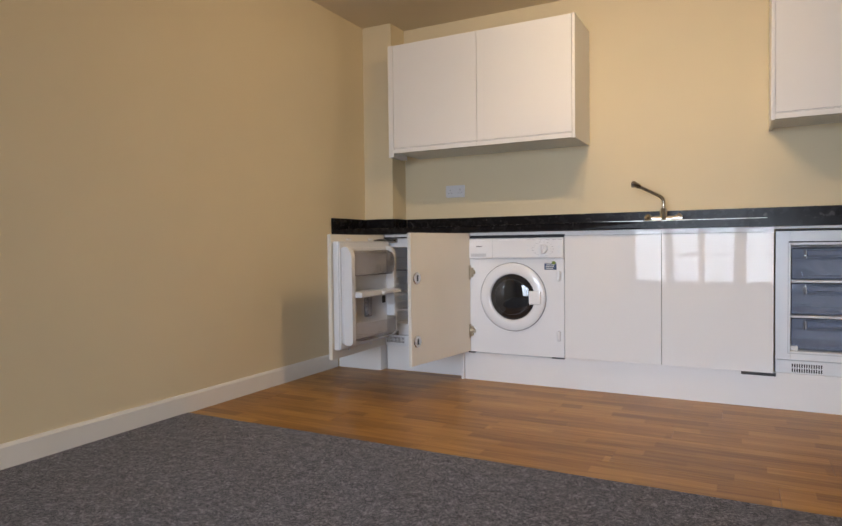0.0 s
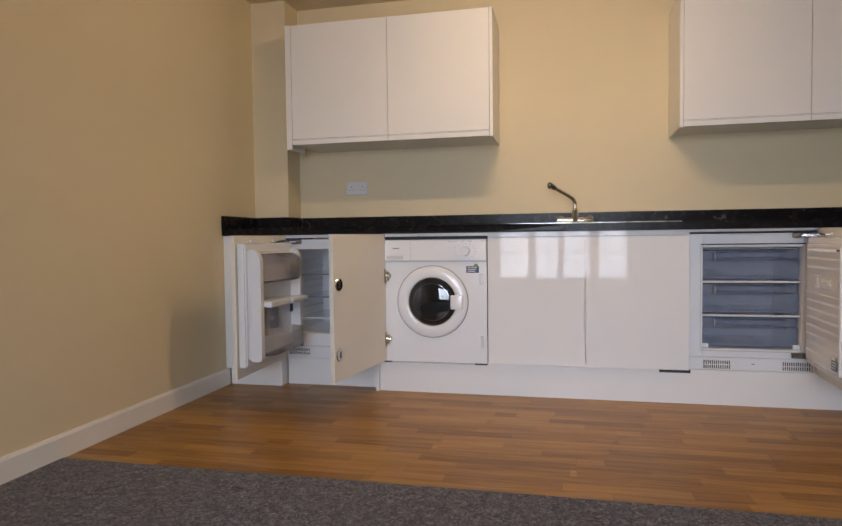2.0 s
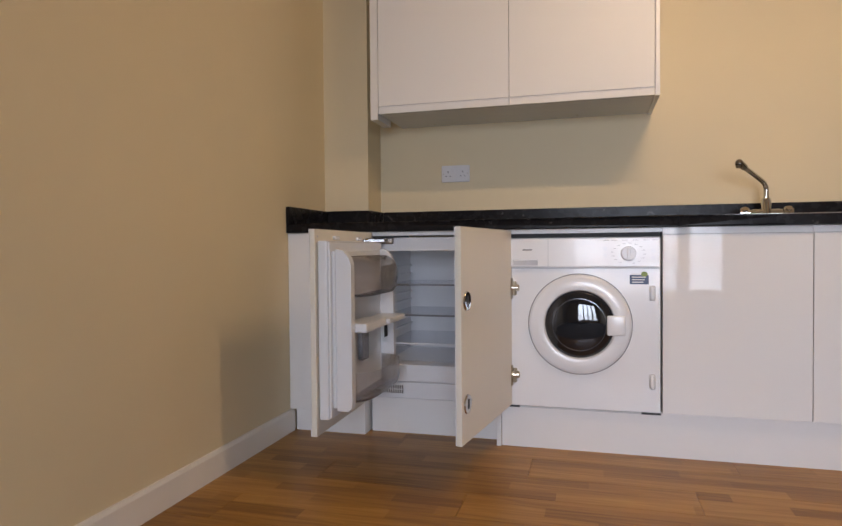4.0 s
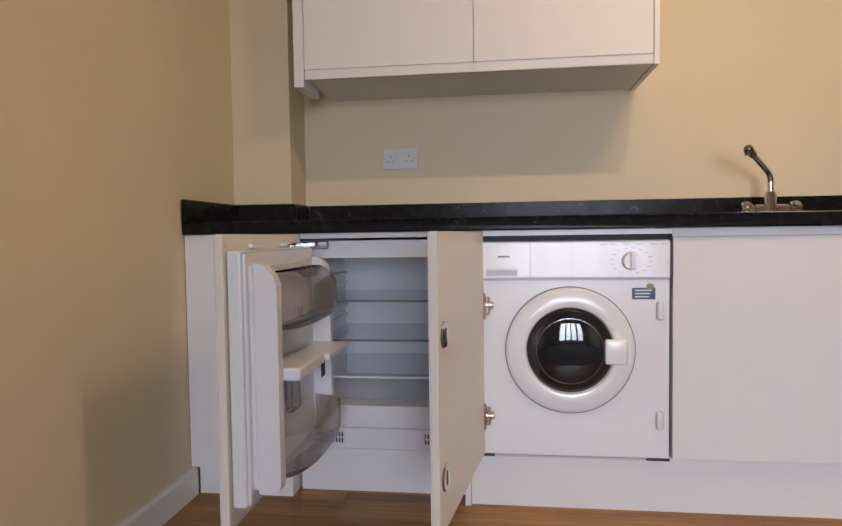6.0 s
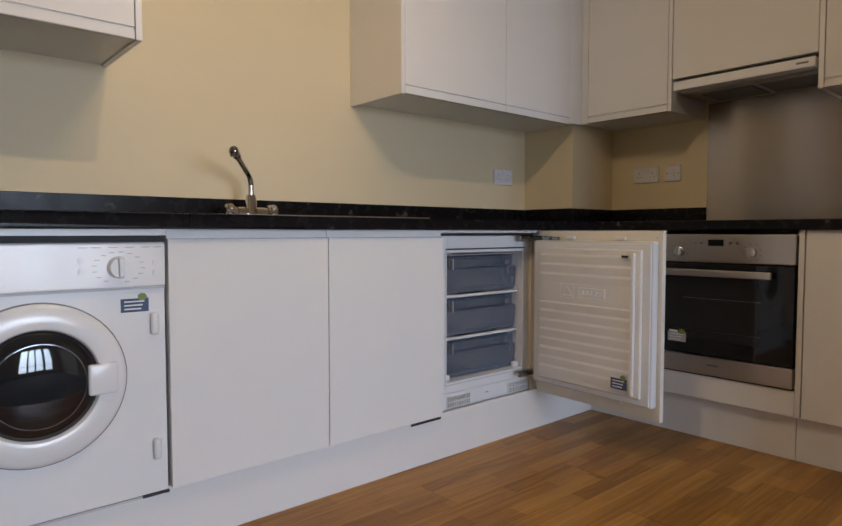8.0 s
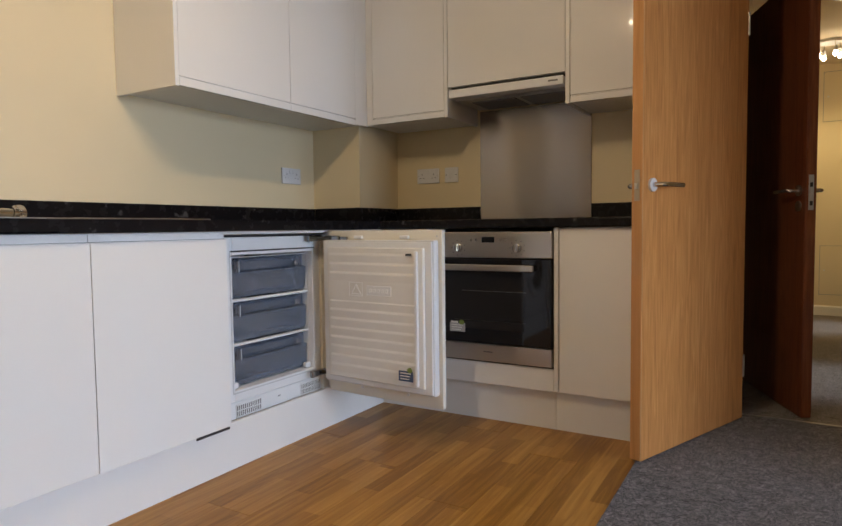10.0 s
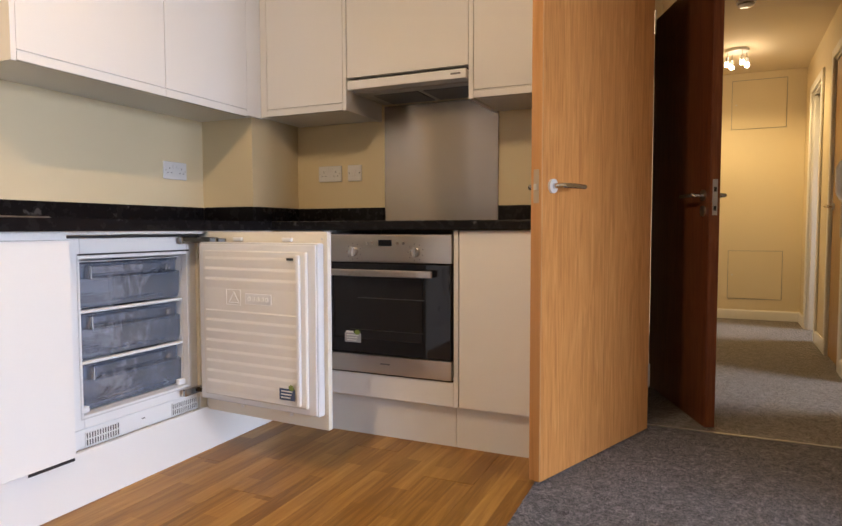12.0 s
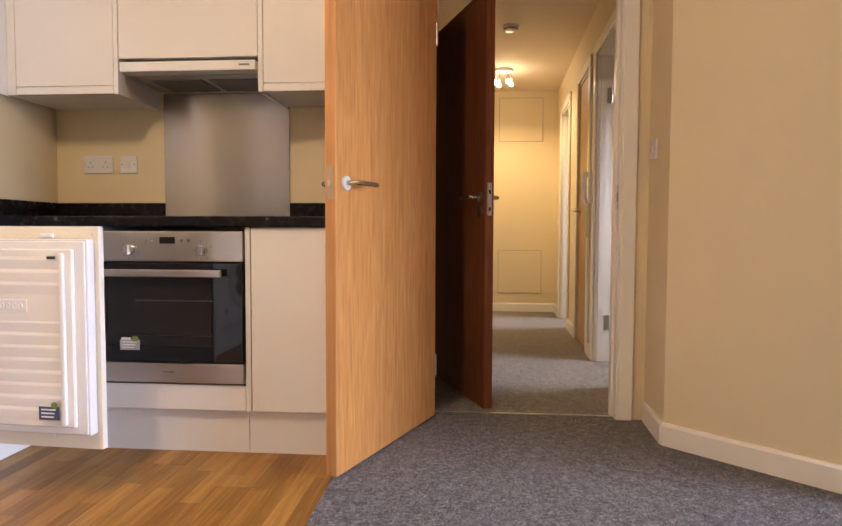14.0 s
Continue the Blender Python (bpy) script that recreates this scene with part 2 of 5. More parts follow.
SATINSTEEL = mat("satin_steel", (0.55, 0.53, 0.50), 0.28, 1.0)
HINGE = mat("dark_chrome_hinge", (0.34, 0.34, 0.345), 0.10, 1.0)
NOZZLE = mat("dark_chrome_nozzle", (0.26, 0.24, 0.22), 0.12, 1.0)
BRASSY = mat("nickel_hinge", (0.55, 0.50, 0.40), 0.3, 1.0)
STEEL_H = steel_mat("brushed_steel", 1)
STEEL_V = steel_mat("brushed_splashback", 2, (0.40, 0.355, 0.32), 0.22, 0.0)
bsdf = STEEL_V.node_tree.nodes["Principled BSDF"]
tangent = STEEL_V.node_tree.nodes.new("ShaderNodeTangent")
tangent.direction_type, tangent.axis = "RADIAL", "Z"
STEEL_V.node_tree.links.new(tangent.outputs[0], bsdf.inputs["Tangent"])
bsdf.inputs["Anisotropic"].default_value, bsdf.inputs["Anisotropic Rotation"].default_value = 0.95, 0.25
STONE = stone_mat()
OAK = wood("oak_veneer", [(0.45, 0.178, 0.047), (0.58, 0.255, 0.076), (0.68, 0.335, 0.118)], 2, rough=0.34, grain=60.0, rings=0.035, flame=120.0)
# The same oak darkened and reddened: the hall's shade is put into the tones
OAK_SHADED = wood("shaded_oak_veneer", [(0.12, 0.036, 0.016), (0.18, 0.056, 0.022), (0.24, 0.085, 0.034)], 2, rough=0.36, grain=52.0, rings=0.040)
OAK_MID = wood("tan_oak_veneer", [(0.34, 0.19, 0.065), (0.44, 0.26, 0.09), (0.52, 0.33, 0.125)], 2, rough=0.36, grain=52.0, rings=0.04)
LIP = wood("oak_lipping", [(0.46, 0.22, 0.075), (0.56, 0.29, 0.11), (0.66, 0.38, 0.16)], 2, rough=0.4)
LAMINATE = wood("oak_laminate", [(0.225, 0.098, 0.014), (0.375, 0.182, 0.034), (0.51, 0.280, 0.068)], 0, strip=0.0642, rough=0.36, grain=40.0)
CARPET = carpet_mat("grey_carpet", [(0.012, 0.011, 0.015), (0.066, 0.059, 0.068), (0.33, 0.30, 0.32)])
# Living room carpet raised and browned: warm hall light put into the tones
CARPET_HALL = carpet_mat("lamp_toned_carpet", [(0.055, 0.046, 0.038), (0.175, 0.150, 0.130), (0.42, 0.37, 0.33)])
GLASS_DARK = mat("black_oven_glass", (0.008, 0.008, 0.010), 0.05, spec=0.4)
WINDOW_GLASS = clear_mat("window_glass", (0.9, 0.95, 0.95), 0.02, 0.08)
SHELF_GLASS = clear_mat("shelf_glass", (0.86, 0.88, 0.92), 0.06, 0.10)
BIN = clear_mat("smoky_clear_plastic", (0.66, 0.63, 0.66), 0.04, 0.17, 0.40)
DRAWER = clear_mat("blue_grey_clear_plastic", (0.42, 0.48, 0.62), 0.05, 0.28, 0.16)
DRAWER_LINE = mat("dark_moulded_edge", (0.10, 0.12, 0.17), 0.25)
BOWL = mat("porthole_glass", (0.012, 0.013, 0.016), 0.04, coat=0.6)
PLASTIC = mat("white_socket_plastic", (0.74, 0.73, 0.74), 0.25)
PRINT = mat("grey_print", (0.18, 0.18, 0.19), 0.5)
PALEPRINT = mat("pale_grey_print", (0.36, 0.36, 0.38), 0.5)
NAVY = mat("navy_label", (0.03, 0.055, 0.13), 0.35)
PAPER = mat("pale_label", (0.70, 0.70, 0.68), 0.4)
GREEN = mat("green_label", (0.16, 0.22, 0.03), 0.4)
BULB = glow_mat("lit_bulb", (1.0, 0.76, 0.46), 740)
BULB_DIM = glow_mat("lit_frosted_bulb", (1.0, 0.80, 0.50), 24)
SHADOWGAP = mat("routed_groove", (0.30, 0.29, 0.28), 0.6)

# ---- building helpers ----
ORIGIN = {}


def box(bm, x0, x1, y0, y1, z0, z1, bev=0.0, seg=1):
    x0, x1, y0, y1, z0, z1 = min(x0, x1), max(x0, x1), min(y0, y1), max(y0, y1), min(z0, z1), max(z0, z1)
    m = Matrix.LocRotScale(((x0 + x1) / 2, (y0 + y1) / 2, (z0 + z1) / 2), None, (x1 - x0, y1 - y0, z1 - z0))
    r = bmesh.ops.create_cube(bm, size=1.0, matrix=m)
    if bev:
        edges = list({e for v in r["verts"] for e in v.link_edges})
        bmesh.ops.bevel(bm, geom=edges, offset=bev, segments=seg, affect="EDGES", profile=0.5)
    return bm


def cyl(bm, p, q, r, r2=None, n=20, caps=True):
    p, q = Vector(p), Vector(q)
    d = q - p
    m = Matrix.Translation((p + q) / 2) @ d.to_track_quat("Z", "Y").to_matrix().to_4x4()
    bmesh.ops.create_cone(bm, cap_ends=caps, segments=n, radius1=r, radius2=r if r2 is None else r2, depth=d.length, matrix=m)
    return bm


def ball(bm, p, r, sx=1.0, sy=1.0, sz=1.0, u=16, v=10):
    bmesh.ops.create_uvsphere(bm, u_segments=u, v_segments=v, radius=r, matrix=Matrix.LocRotScale(p, None, (sx, sy, sz)))
    return bm


def prism(bm, pts, axis, a, b):
    """Extrudes the outline pts, given in the other two axes in order, from a to b."""
    def at(p, w):
        c = list(p)
        c.insert(axis, w)
        return bm.verts.new(c)
    va, vb = [at(p, a) for p in pts], [at(p, b) for p in pts]
    n = len(pts)
    fs = [bm.faces.new(va), bm.faces.new(vb)]
    for i in range(n):
        fs.append(bm.faces.new((va[i], va[(i + 1) % n], vb[(i + 1) % n], vb[i])))
    bmesh.ops.recalc_face_normals(bm, faces=fs)
    return bm


def lathe(bm, prof, centre, axis_m, n=40):
    """Spins the outline of (radius, height) pairs; axis_m turns z to the axis."""
    rings = []
    for r, h in prof:
        rings.append([bm.verts.new(Vector(centre) + axis_m @ Vector((r * math.cos(2 * math.pi * k / n), r * math.sin(2 * math.pi * k / n), h))) for k in range(n)])
    fs = []
    for a, b in zip(rings, rings[1:]):
        for k in range(n):
            fs.append(bm.faces.new((a[k], a[(k + 1) % n], b[(k + 1) % n], b[k])))
    bmesh.ops.recalc_face_normals(bm, faces=fs)
    return bm


def tube(bm, pts, r, n=14):
    """A round bar along the points."""
    pts = [Vector(p) for p in pts]
    rings = []
    for i, p in enumerate(pts):
        d = (pts[min(i + 1, len(pts) - 1)] - pts[max(i - 1, 0)]).normalized()
        s = d.cross(Vector((0.31, 0.87, 0.38))).normalized()
        t = d.cross(s)
        rings.append([bm.verts.new(p + r * (math.cos(2 * math.pi * k / n) * s + math.sin(2 * math.pi * k / n) * t)) for k in range(n)])
    fs = [bm.faces.new(rings[0]), bm.faces.new(rings[-1])]
    for a, b in zip(rings, rings[1:]):
        for k in range(n):
            fs.append(bm.faces.new((a[k], a[(k + 1) % n], b[(k + 1) % n], b[k])))
    bmesh.ops.recalc_face_normals(bm, faces=fs)
    return bm


def thing(name, origin, label, category, group="", rz=0.0, local=False):
    ob = new(name)
    ob.empty_display_size = 0.05
    ob.location = origin
    ob.rotation_euler = (0, 0, radians(rz))
    ORIGIN[ob.name] = Vector((0, 0, 0)) if local else Vector(origin)
    return tagged(ob, label, category, group)


def part(name, bm, material, parent=None, label="", smooth=False, m=None):
    me = bpy.data.meshes.new(name)
    o = ORIGIN.get(parent.name, Vector((0, 0, 0))) if parent else Vector((0, 0, 0))
    if o.length and m is None:
        bmesh.ops.translate(bm, verts=bm.verts, vec=-o)
    bm.to_mesh(me)
    bm.free()
    me.materials.append(material)
    if smooth:
        for p in me.polygons:
            p.use_smooth = True
        me.set_sharp_from_angle(angle=radians(35))
    ob = new(name, me)
    if parent:
        ob.parent = parent
    if m is not None:
        ob.matrix_local = m
        ORIGIN[ob.name] = Vector((0, 0, 0))
    elif parent:
        ORIGIN[ob.name] = o
    if label:
        ob["label"] = label
    return ob


def one(*a, **k):
    return box(bmesh.new(), *a, **k)


def structure(name, bm, material, label, category="", parent=None):
    ob = part(name, bm, material, parent)
    return tagged(ob, label, category or name.split("_")[0], kind="structure")


# ---- plan ----
W, CH = 4.19, 2.40           # east wall, ceiling height
ZT, ZB = 0.892, 0.177        # top and bottom of the base doors
FY, FX = -0.60, 3.592        # door fronts: north run, east run
WT = 0.932                   # worktop
UP = 1.012                   # upstand
DY0, DY1 = -2.132, -3.03      # doorway to the hall
HN, HS, HE = -2.13, -3.25, 8.13   # hall

# ---- structure ----
structure("floor", one(-0.12, 8.3, -6.65, 0.12, -0.12, -0.012), CREAM, "solid floor slab under carpet and laminate")
structure("carpet_floor", one(0, W + 0.046, SOUTH, -1.872, -0.012, 0.004), CARPET, "dark grey flecked carpet of the living room", "carpet")
structure("hall_carpet_floor", one(W + 0.062, HE, -4.7, HN, -0.012, 0.004), CARPET_HALL, "carpet of the hall, warm lamp light put into its tones", "carpet")
structure("ceiling", one(-0.12, 8.3, -6.65, 0.12, CH, CH + 0.12), CEIL, "cream painted plaster ceiling")
structure("wall_north", one(-0.12, 4.31, 0, 0.12, -0.012, CH), CREAM, "cream painted kitchen wall behind the sink", "wall")
structure("wall_west", one(-0.12, 0, SOUTH, 0, -0.012, CH), CREAM, "plain cream painted side wall", "wall")
bm = bmesh.new()
box(bm, W, W + 0.12, DY0 + 0.035, 0, -0.012, CH)
box(bm, W, W + 0.12, DY1 - 0.035, DY0 + 0.035, 2.075, CH)
box(bm, W, W + 0.12, -3.165, DY1 - 0.035, -0.012, CH)
structure("wall_east", bm, CREAM, "cream wall with the doorway to the hall", "wall")
structure("pillar_west", one(0.0, 0.236, -0.193, 0.0, UP, CH), CREAM, "cream boxed-in pipe duct in the corner above the worktop", "pillar")
structure("pillar_east", one(3.80, W, -0.325, 0.0, UP, CH), CREAM, "cream boxed-in corner duct above the worktop", "pillar")
# stub wall beside the doorway and the splayed wall that follows it
bm = bmesh.new()
prism(bm, [(W + 0.12, -3.165), (3.862, -3.150), (3.30, -3.745), (3.30, SOUTH - 0.12), (3.42, SOUTH - 0.12), (3.42, -3.80), (3.915, -3.285), (W + 0.12, -3.285)], 2, -0.012, CH)
structure("wall_splayed", bm, CREAM, "cream wall that turns from the doorway at an angle", "wall")
# south wall with its wide window
bm = bmesh.new()
box(bm, -0.12, WINDOW[0], SOUTH - 0.2, SOUTH, -0.012, CH)
box(bm, WINDOW[1], 3.30, SOUTH - 0.2, SOUTH, -0.012, CH)
box(bm, *WINDOW, SOUTH - 0.2, SOUTH, -0.012, SILL)
box(bm, *WINDOW, SOUTH - 0.2, SOUTH, HEAD, CH)
structure("wall_south", bm, CREAM, "cream wall with a wide low-silled window", "wall")
win = tagged(new("window_1"), "wide white-framed window with four tall lights", "window", kind="structure")
fy0, fy1 = SOUTH - 0.085, SOUTH - 0.03
posts = [(WINDOW[0], LIGHTS[0][0])] + [(p[1], q[0]) for p, q in zip(LIGHTS, LIGHTS[1:])] + [(LIGHTS[-1][1], WINDOW[1])]
for x0, x1 in posts:
    part("mullion", one(x0, x1, fy0, fy1, SILL, HEAD, 0.003), TRIM, win)
for x0, x1 in LIGHTS:
    for z0, z1 in ((SILL, SILL + 0.035), (TRANSOM - 0.02, TRANSOM + 0.02), (HEAD - 0.05, HEAD)):
        part("rail", one(x0, x1, fy0 + 0.004, fy1 - 0.004, z0, z1), TRIM, win)
    for z0, z1 in ((SILL + 0.035, TRANSOM - 0.02), (TRANSOM + 0.02, HEAD - 0.05)):
        pane = part("pane", one(x0, x1, SOUTH - 0.06, SOUTH - 0.054, z0, z1), WINDOW_GLASS, win)
        pane.visible_shadow = False
part("window_sill", one(WINDOW[0] - 0.03, WINDOW[1] + 0.03, SOUTH - 0.03, SOUTH + 0.09, SILL - 0.03, SILL + 0.004, 0.006), TRIM, win)

# hall shell
HD = [(4.77, 5.55), (5.79, 6.40), (6.95, 7.65)]       # openings in the hall's south wall
bm = bmesh.new()
xs = [W + 0.12, *[v for d in HD for v in d], HE]
for i in range(len(xs) - 1):
    z0 = -0.012 if i % 2 == 0 else 2.075
    box(bm, xs[i], xs[i + 1], HS - 0.10, HS, z0, CH)
hall_side = [structure("wall_hall_south", bm, CREAM, "cream hall wall with three doorways", "wall")]
bm = bmesh.new()
box(bm, W + 0.12, 4.22 + 0.12, HN, HN + 0.1, -0.012, CH)
box(bm, 4.34, 5.02, HN, HN + 0.1, 2.075, CH)
box(bm, 5.02, HE, HN, HN + 0.1, -0.012, CH)
structure("wall_hall_north", bm, CREAM, "cream hall wall beside the ajar door", "wall")
structure("wall_hall_end", one(HE, HE + 0.1, -4.8, -0.9, -0.012, CH), CREAM, "cream end wall of the hall", "wall")
# closets and side rooms behind the hall doors
structure("wall_store", prism(bmesh.new(), [(4.31, -2.03), (4.31, -1.0), (5.4, -1.0), (5.4, -2.03), (5.3, -2.03), (5.3, -1.1), (4.41, -1.1), (4.41, -2.03)], 2, -0.012, CH), CREAM, "cream walls of the cupboard behind the ajar door", "wall")
structure("wall_side_rooms", prism(bmesh.new(), [(4.31, -3.46), (4.31, -4.8), (HE, -4.8), (HE, -4.7), (6.45, -4.7), (6.45, -3.46), (6.35, -3.46), (6.35, -4.7), (4.41, -4.7), (4.41, -3.46)], 2, -0.012, CH), CREAM, "cream walls of the rooms off the hall", "wall")


def skirting(name, path, h=0.097, t=0.016):
    """A skirting board along each run of the path, on its right hand side."""
    bm = bmesh.new()
    for p, q in zip(path, path[1:]):
        p, q = Vector((*p, 0)), Vector((*q, 0))
        d = (q - p).normalized()
        s = Vector((d.y, -d.x, 0))
        prof = [(0, 0), (t, 0), (t, h - 0.012), (t - 0.006, h), (0, h)]
        va = [bm.verts.new(p + s * a + Vector((0, 0, z))) for a, z in prof]
        vb = [bm.verts.new(q + s * a + Vector((0, 0, z))) for a, z in prof]
        fs = [bm.faces.new(va), bm.faces.new(vb)]
        for i in range(5):
            fs.append(bm.faces.new((va[i], va[(i + 1) % 5], vb[(i + 1) % 5], vb[i])))
        bmesh.ops.recalc_face_normals(bm, faces=fs)
    return structure(name, bm, TRIM, "white painted skirting board", "skirting")


skirting("baseboard_west", [(0, SOUTH), (0, -0.585)])
skirting("baseboard_splayed", [(W - 0.022, -3.164), (3.862, -3.150), (3.30, -3.745), (3.30, SOUTH)])
skirting("baseboard_hall_end", [(HE, HN), (HE, HS - 0.03)])
for x1, x0 in ((HE - 0.02, 7.69), (6.91, 6.44), (5.75, 5.59)):
    hall_side.append(skirting("baseboard_hall", [(x1, HS), (x0, HS)]))


def door_frame(name, along, a, b, wall0, wall1, top=2.04):
    """Lining and architraves of an opening from a to b; along: the axis of the wall (0 or 1)."""
    f = tagged(new(name), "white painted door lining with moulded architraves", "door frame", kind="structure")
    lo, hi = min(a, b), max(a, b)

    def bx(u0, u1, v0, v1, z0, z1, bev=0.0):
        return one(u0, u1, v0, v1, z0, z1, bev) if along == 0 else one(v0, v1, u0, u1, z0, z1, bev)
    part("jamb", bx(lo - 0.032, lo, wall0, wall1, 0.004, top + 0.03), TRIM, f)
    part("jamb", bx(hi, hi + 0.032, wall0, wall1, 0.004, top + 0.03), TRIM, f)
    part("head", bx(lo, hi, wall0, wall1, top + 0.004, top + 0.034), TRIM, f)
    mid = (wall0 + wall1) / 2
    part("door_stop", bx(lo, lo + 0.012, mid - 0.01, mid + 0.03, 0.004, top), TRIM, f)
    part("door_stop", bx(hi - 0.012, hi, mid - 0.01, mid + 0.03, 0.004, top), TRIM, f)
    for w0, w1 in ((wall0 - 0.018, wall0 - 0.001), (wall1 + 0.001, wall1 + 0.018)):
        part("architrave", bx(lo - 0.075, lo - 0.008, w0, w1, 0.004, top + 0.085, 0.005), TRIM, f)
        part("architrave", bx(hi + 0.008, hi + 0.075, w0, w1, 0.004, top + 0.085, 0.005), TRIM, f)
        part("architrave", bx(lo - 0.008, hi + 0.008, w0, w1, top + 0.02, top + 0.084, 0.005), TRIM, f)
    return f


df1 = door_frame("door_frame_1", 1, DY1, DY0, W, W + 0.12)
hall_side.append(door_frame("door_frame_2", 0, 4.805, 5.515, HS - 0.10, HS))
hall_side.append(door_frame("door_frame_3", 0, 5.825, 6.365, HS - 0.10, HS))
hall_side.append(door_frame("door_frame_4", 0, 6.985, 7.615, HS - 0.10, HS))
structure("threshold", one(W + 0.048, W + 0.060, DY1, DY0, -0.012, 0.007, 0.002), SATINSTEEL, "thin metal carpet threshold strip", "threshold")


def leaf(name, hinge, angle, length, label, flip=1, height=2.035, lever=True, veneer=None, lipping=None):
    """A flush oak veneered door leaf. Its face lies on the hinge line; its thickness goes to the other side."""
    d = thing(name, (hinge[0], hinge[1], 0.0), label, "door", rz=angle, local=True)
    t = 0.044
    y0, y1 = (-t, 0.0) if flip > 0 else (0.0, t)
    part("leaf", one(0.004, length - 0.009, y0, y1, 0.012, height), veneer or OAK, d)
    part("edge_lipping", one(length - 0.0088, length, y0, y1, 0.012, height, 0.0015), lipping or LIP, d, "oak edge lipping")
    ym = (y0 + y1) / 2
    lo, hi = (0.985, 1.100) if flip > 0 else (0.955, 1.112)
    pl = part("latch_plate", one(length - 0.001, length + 0.0016, ym - 0.011, ym + 0.011, lo, hi, 0.001), mat("dull_plate", (0.42, 0.34, 0.24), 0.5, 0.2) if flip > 0 else SATINSTEEL, d, "metal latch plate")
    if flip < 0:
        for z in (0.975, 1.058):
            part("plate_slot", one(length + 0.0017, length + 0.0024, ym - 0.006, ym + 0.006, z, z + 0.020), RUBBER_GAP, pl)
    part("latch_bolt", one(length, length + 0.008, ym - 0.006, ym + 0.006, 1.03, 1.05), SATINSTEEL, pl)
    if lever:
        for s, yf in ((1, y1), (-1, y0)):
            x = length - 0.062
            r = part("handle_rose", cyl(bmesh.new(), (x, yf, 1.045), (x, yf + s * 0.009, 1.045), 0.025, n=28), PLASTIC if flip > 0 else SATINSTEEL, d, "round handle rose", True)
            b = bmesh.new()
            tube(b, [(x, yf + s * 0.008, 1.045), (x, yf + s * 0.040, 1.045), (x - 0.006, yf + s * 0.050, 1.045), (x - 0.018, yf + s * 0.054, 1.045), (x - 0.125, yf + s * 0.054, 1.045)], 0.0095)
            part("lever", b, CHROME, r, "polished steel lever", True)
            if flip < 0:
                part("lock_rose", cyl(bmesh.new(), (x, yf, 0.975), (x, yf + s * 0.008, 0.975), 0.024, n=24), SATINSTEEL, d, "", True)
    for z in (0.25, 1.78):
        part("hinge", cyl(bmesh.new(), (0.0, y1 if flip > 0 else y0, z - 0.05), (0.0, y1 if flip > 0 else y0, z + 0.05), 0.006, n=12), SATINSTEEL, d, "", True)
    return d


leaf("door_1", (W - 0.022, -2.192), 159.0, 0.838, "open flush oak veneer door with steel lever handle")
# door_2 takes the darkened veneer, its shade painted into face and lipping
leaf("door_2", (4.985, -2.138), 180 + 22.0, 0.76, "ajar oak flush door in the hall, shade put into its veneer", flip=-1, veneer=OAK_SHADED, lipping=OAK_SHADED)
hall_side.append(leaf("door_3", (5.828, HS - 0.006), 0.0, 0.534, "closed tan oak flush cupboard door off the hall", veneer=OAK_MID))

# ---- kitchen units ----


def base_door(name, x0, x1, parent):
    """A handleless gloss door of the north run: its top edge is cut back into a finger pull."""
    y = FY
    b = bmesh.new()
    prism(b, [(y + 0.019, ZB), (y + 0.001, ZB), (y, ZB + 0.001), (y, ZT - 0.030), (y + 0.001, ZT - 0.0285), (y + 0.012, ZT - 0.026), (y + 0.0125, ZT - 0.004), (y + 0.019, ZT - 0.004)], 0, x0 + 0.0015, x1 - 0.0015)
    return part(name, b, GLOSS, parent)


def base_door_e(name, y0, y1, parent):
    b = bmesh.new()
    x = FX
    box(b, x, x + 0.019, y0 + 0.0015, y1 - 0.0015, ZB, ZT - 0.004, 0.001)
    return part(name, b, GLOSS, parent)


cab = thing("sink_base_cabinet", (2.085, -0.3, 0.0), "white gloss double base cabinet below the sink", "cabinet")
bm = bmesh.new()
box(bm, 1.577, 1.595, -0.58, -0.02, ZB, ZT - 0.001)
box(bm, 2.577, 2.595, -0.58, -0.02, ZB, ZT - 0.001)
box(bm, 1.595, 2.577, -0.58, -0.02, ZB, ZB + 0.018)
box(bm, 1.595, 2.577, -0.038, -0.02, ZB + 0.018, ZT - 0.12)
box(bm, 1.595, 2.577, -0.58, -0.56, ZT - 0.05, ZT - 0.001)
part("body", bm, SATIN, cab)
base_door("door", 1.575, 2.085, cab)
base_door("door", 2.085, 2.595, cab)

# narrow drawer unit in the corner
dr = thing("drawer_base_cabinet", (3.40, -0.3, 0.0), "narrow white gloss drawer cabinet beside the freezer", "cabinet")
part("body", one(3.215, 3.56, -0.58, -0.02, ZB, ZT - 0.001), SATIN, dr)
for z0, z1 in ((0.765, 0.888), (0.640, 0.762), (0.515, 0.637), (ZB, 0.512)):
    part("drawer_front", one(3.217, 3.566, FY, FY + 0.019, z0, z1, 0.001), GLOSS, dr)
part("corner_post", one(3.568, FX + 0.02, FY - 0.001, FY + 0.019, ZB, ZT - 0.001), SATIN, dr)

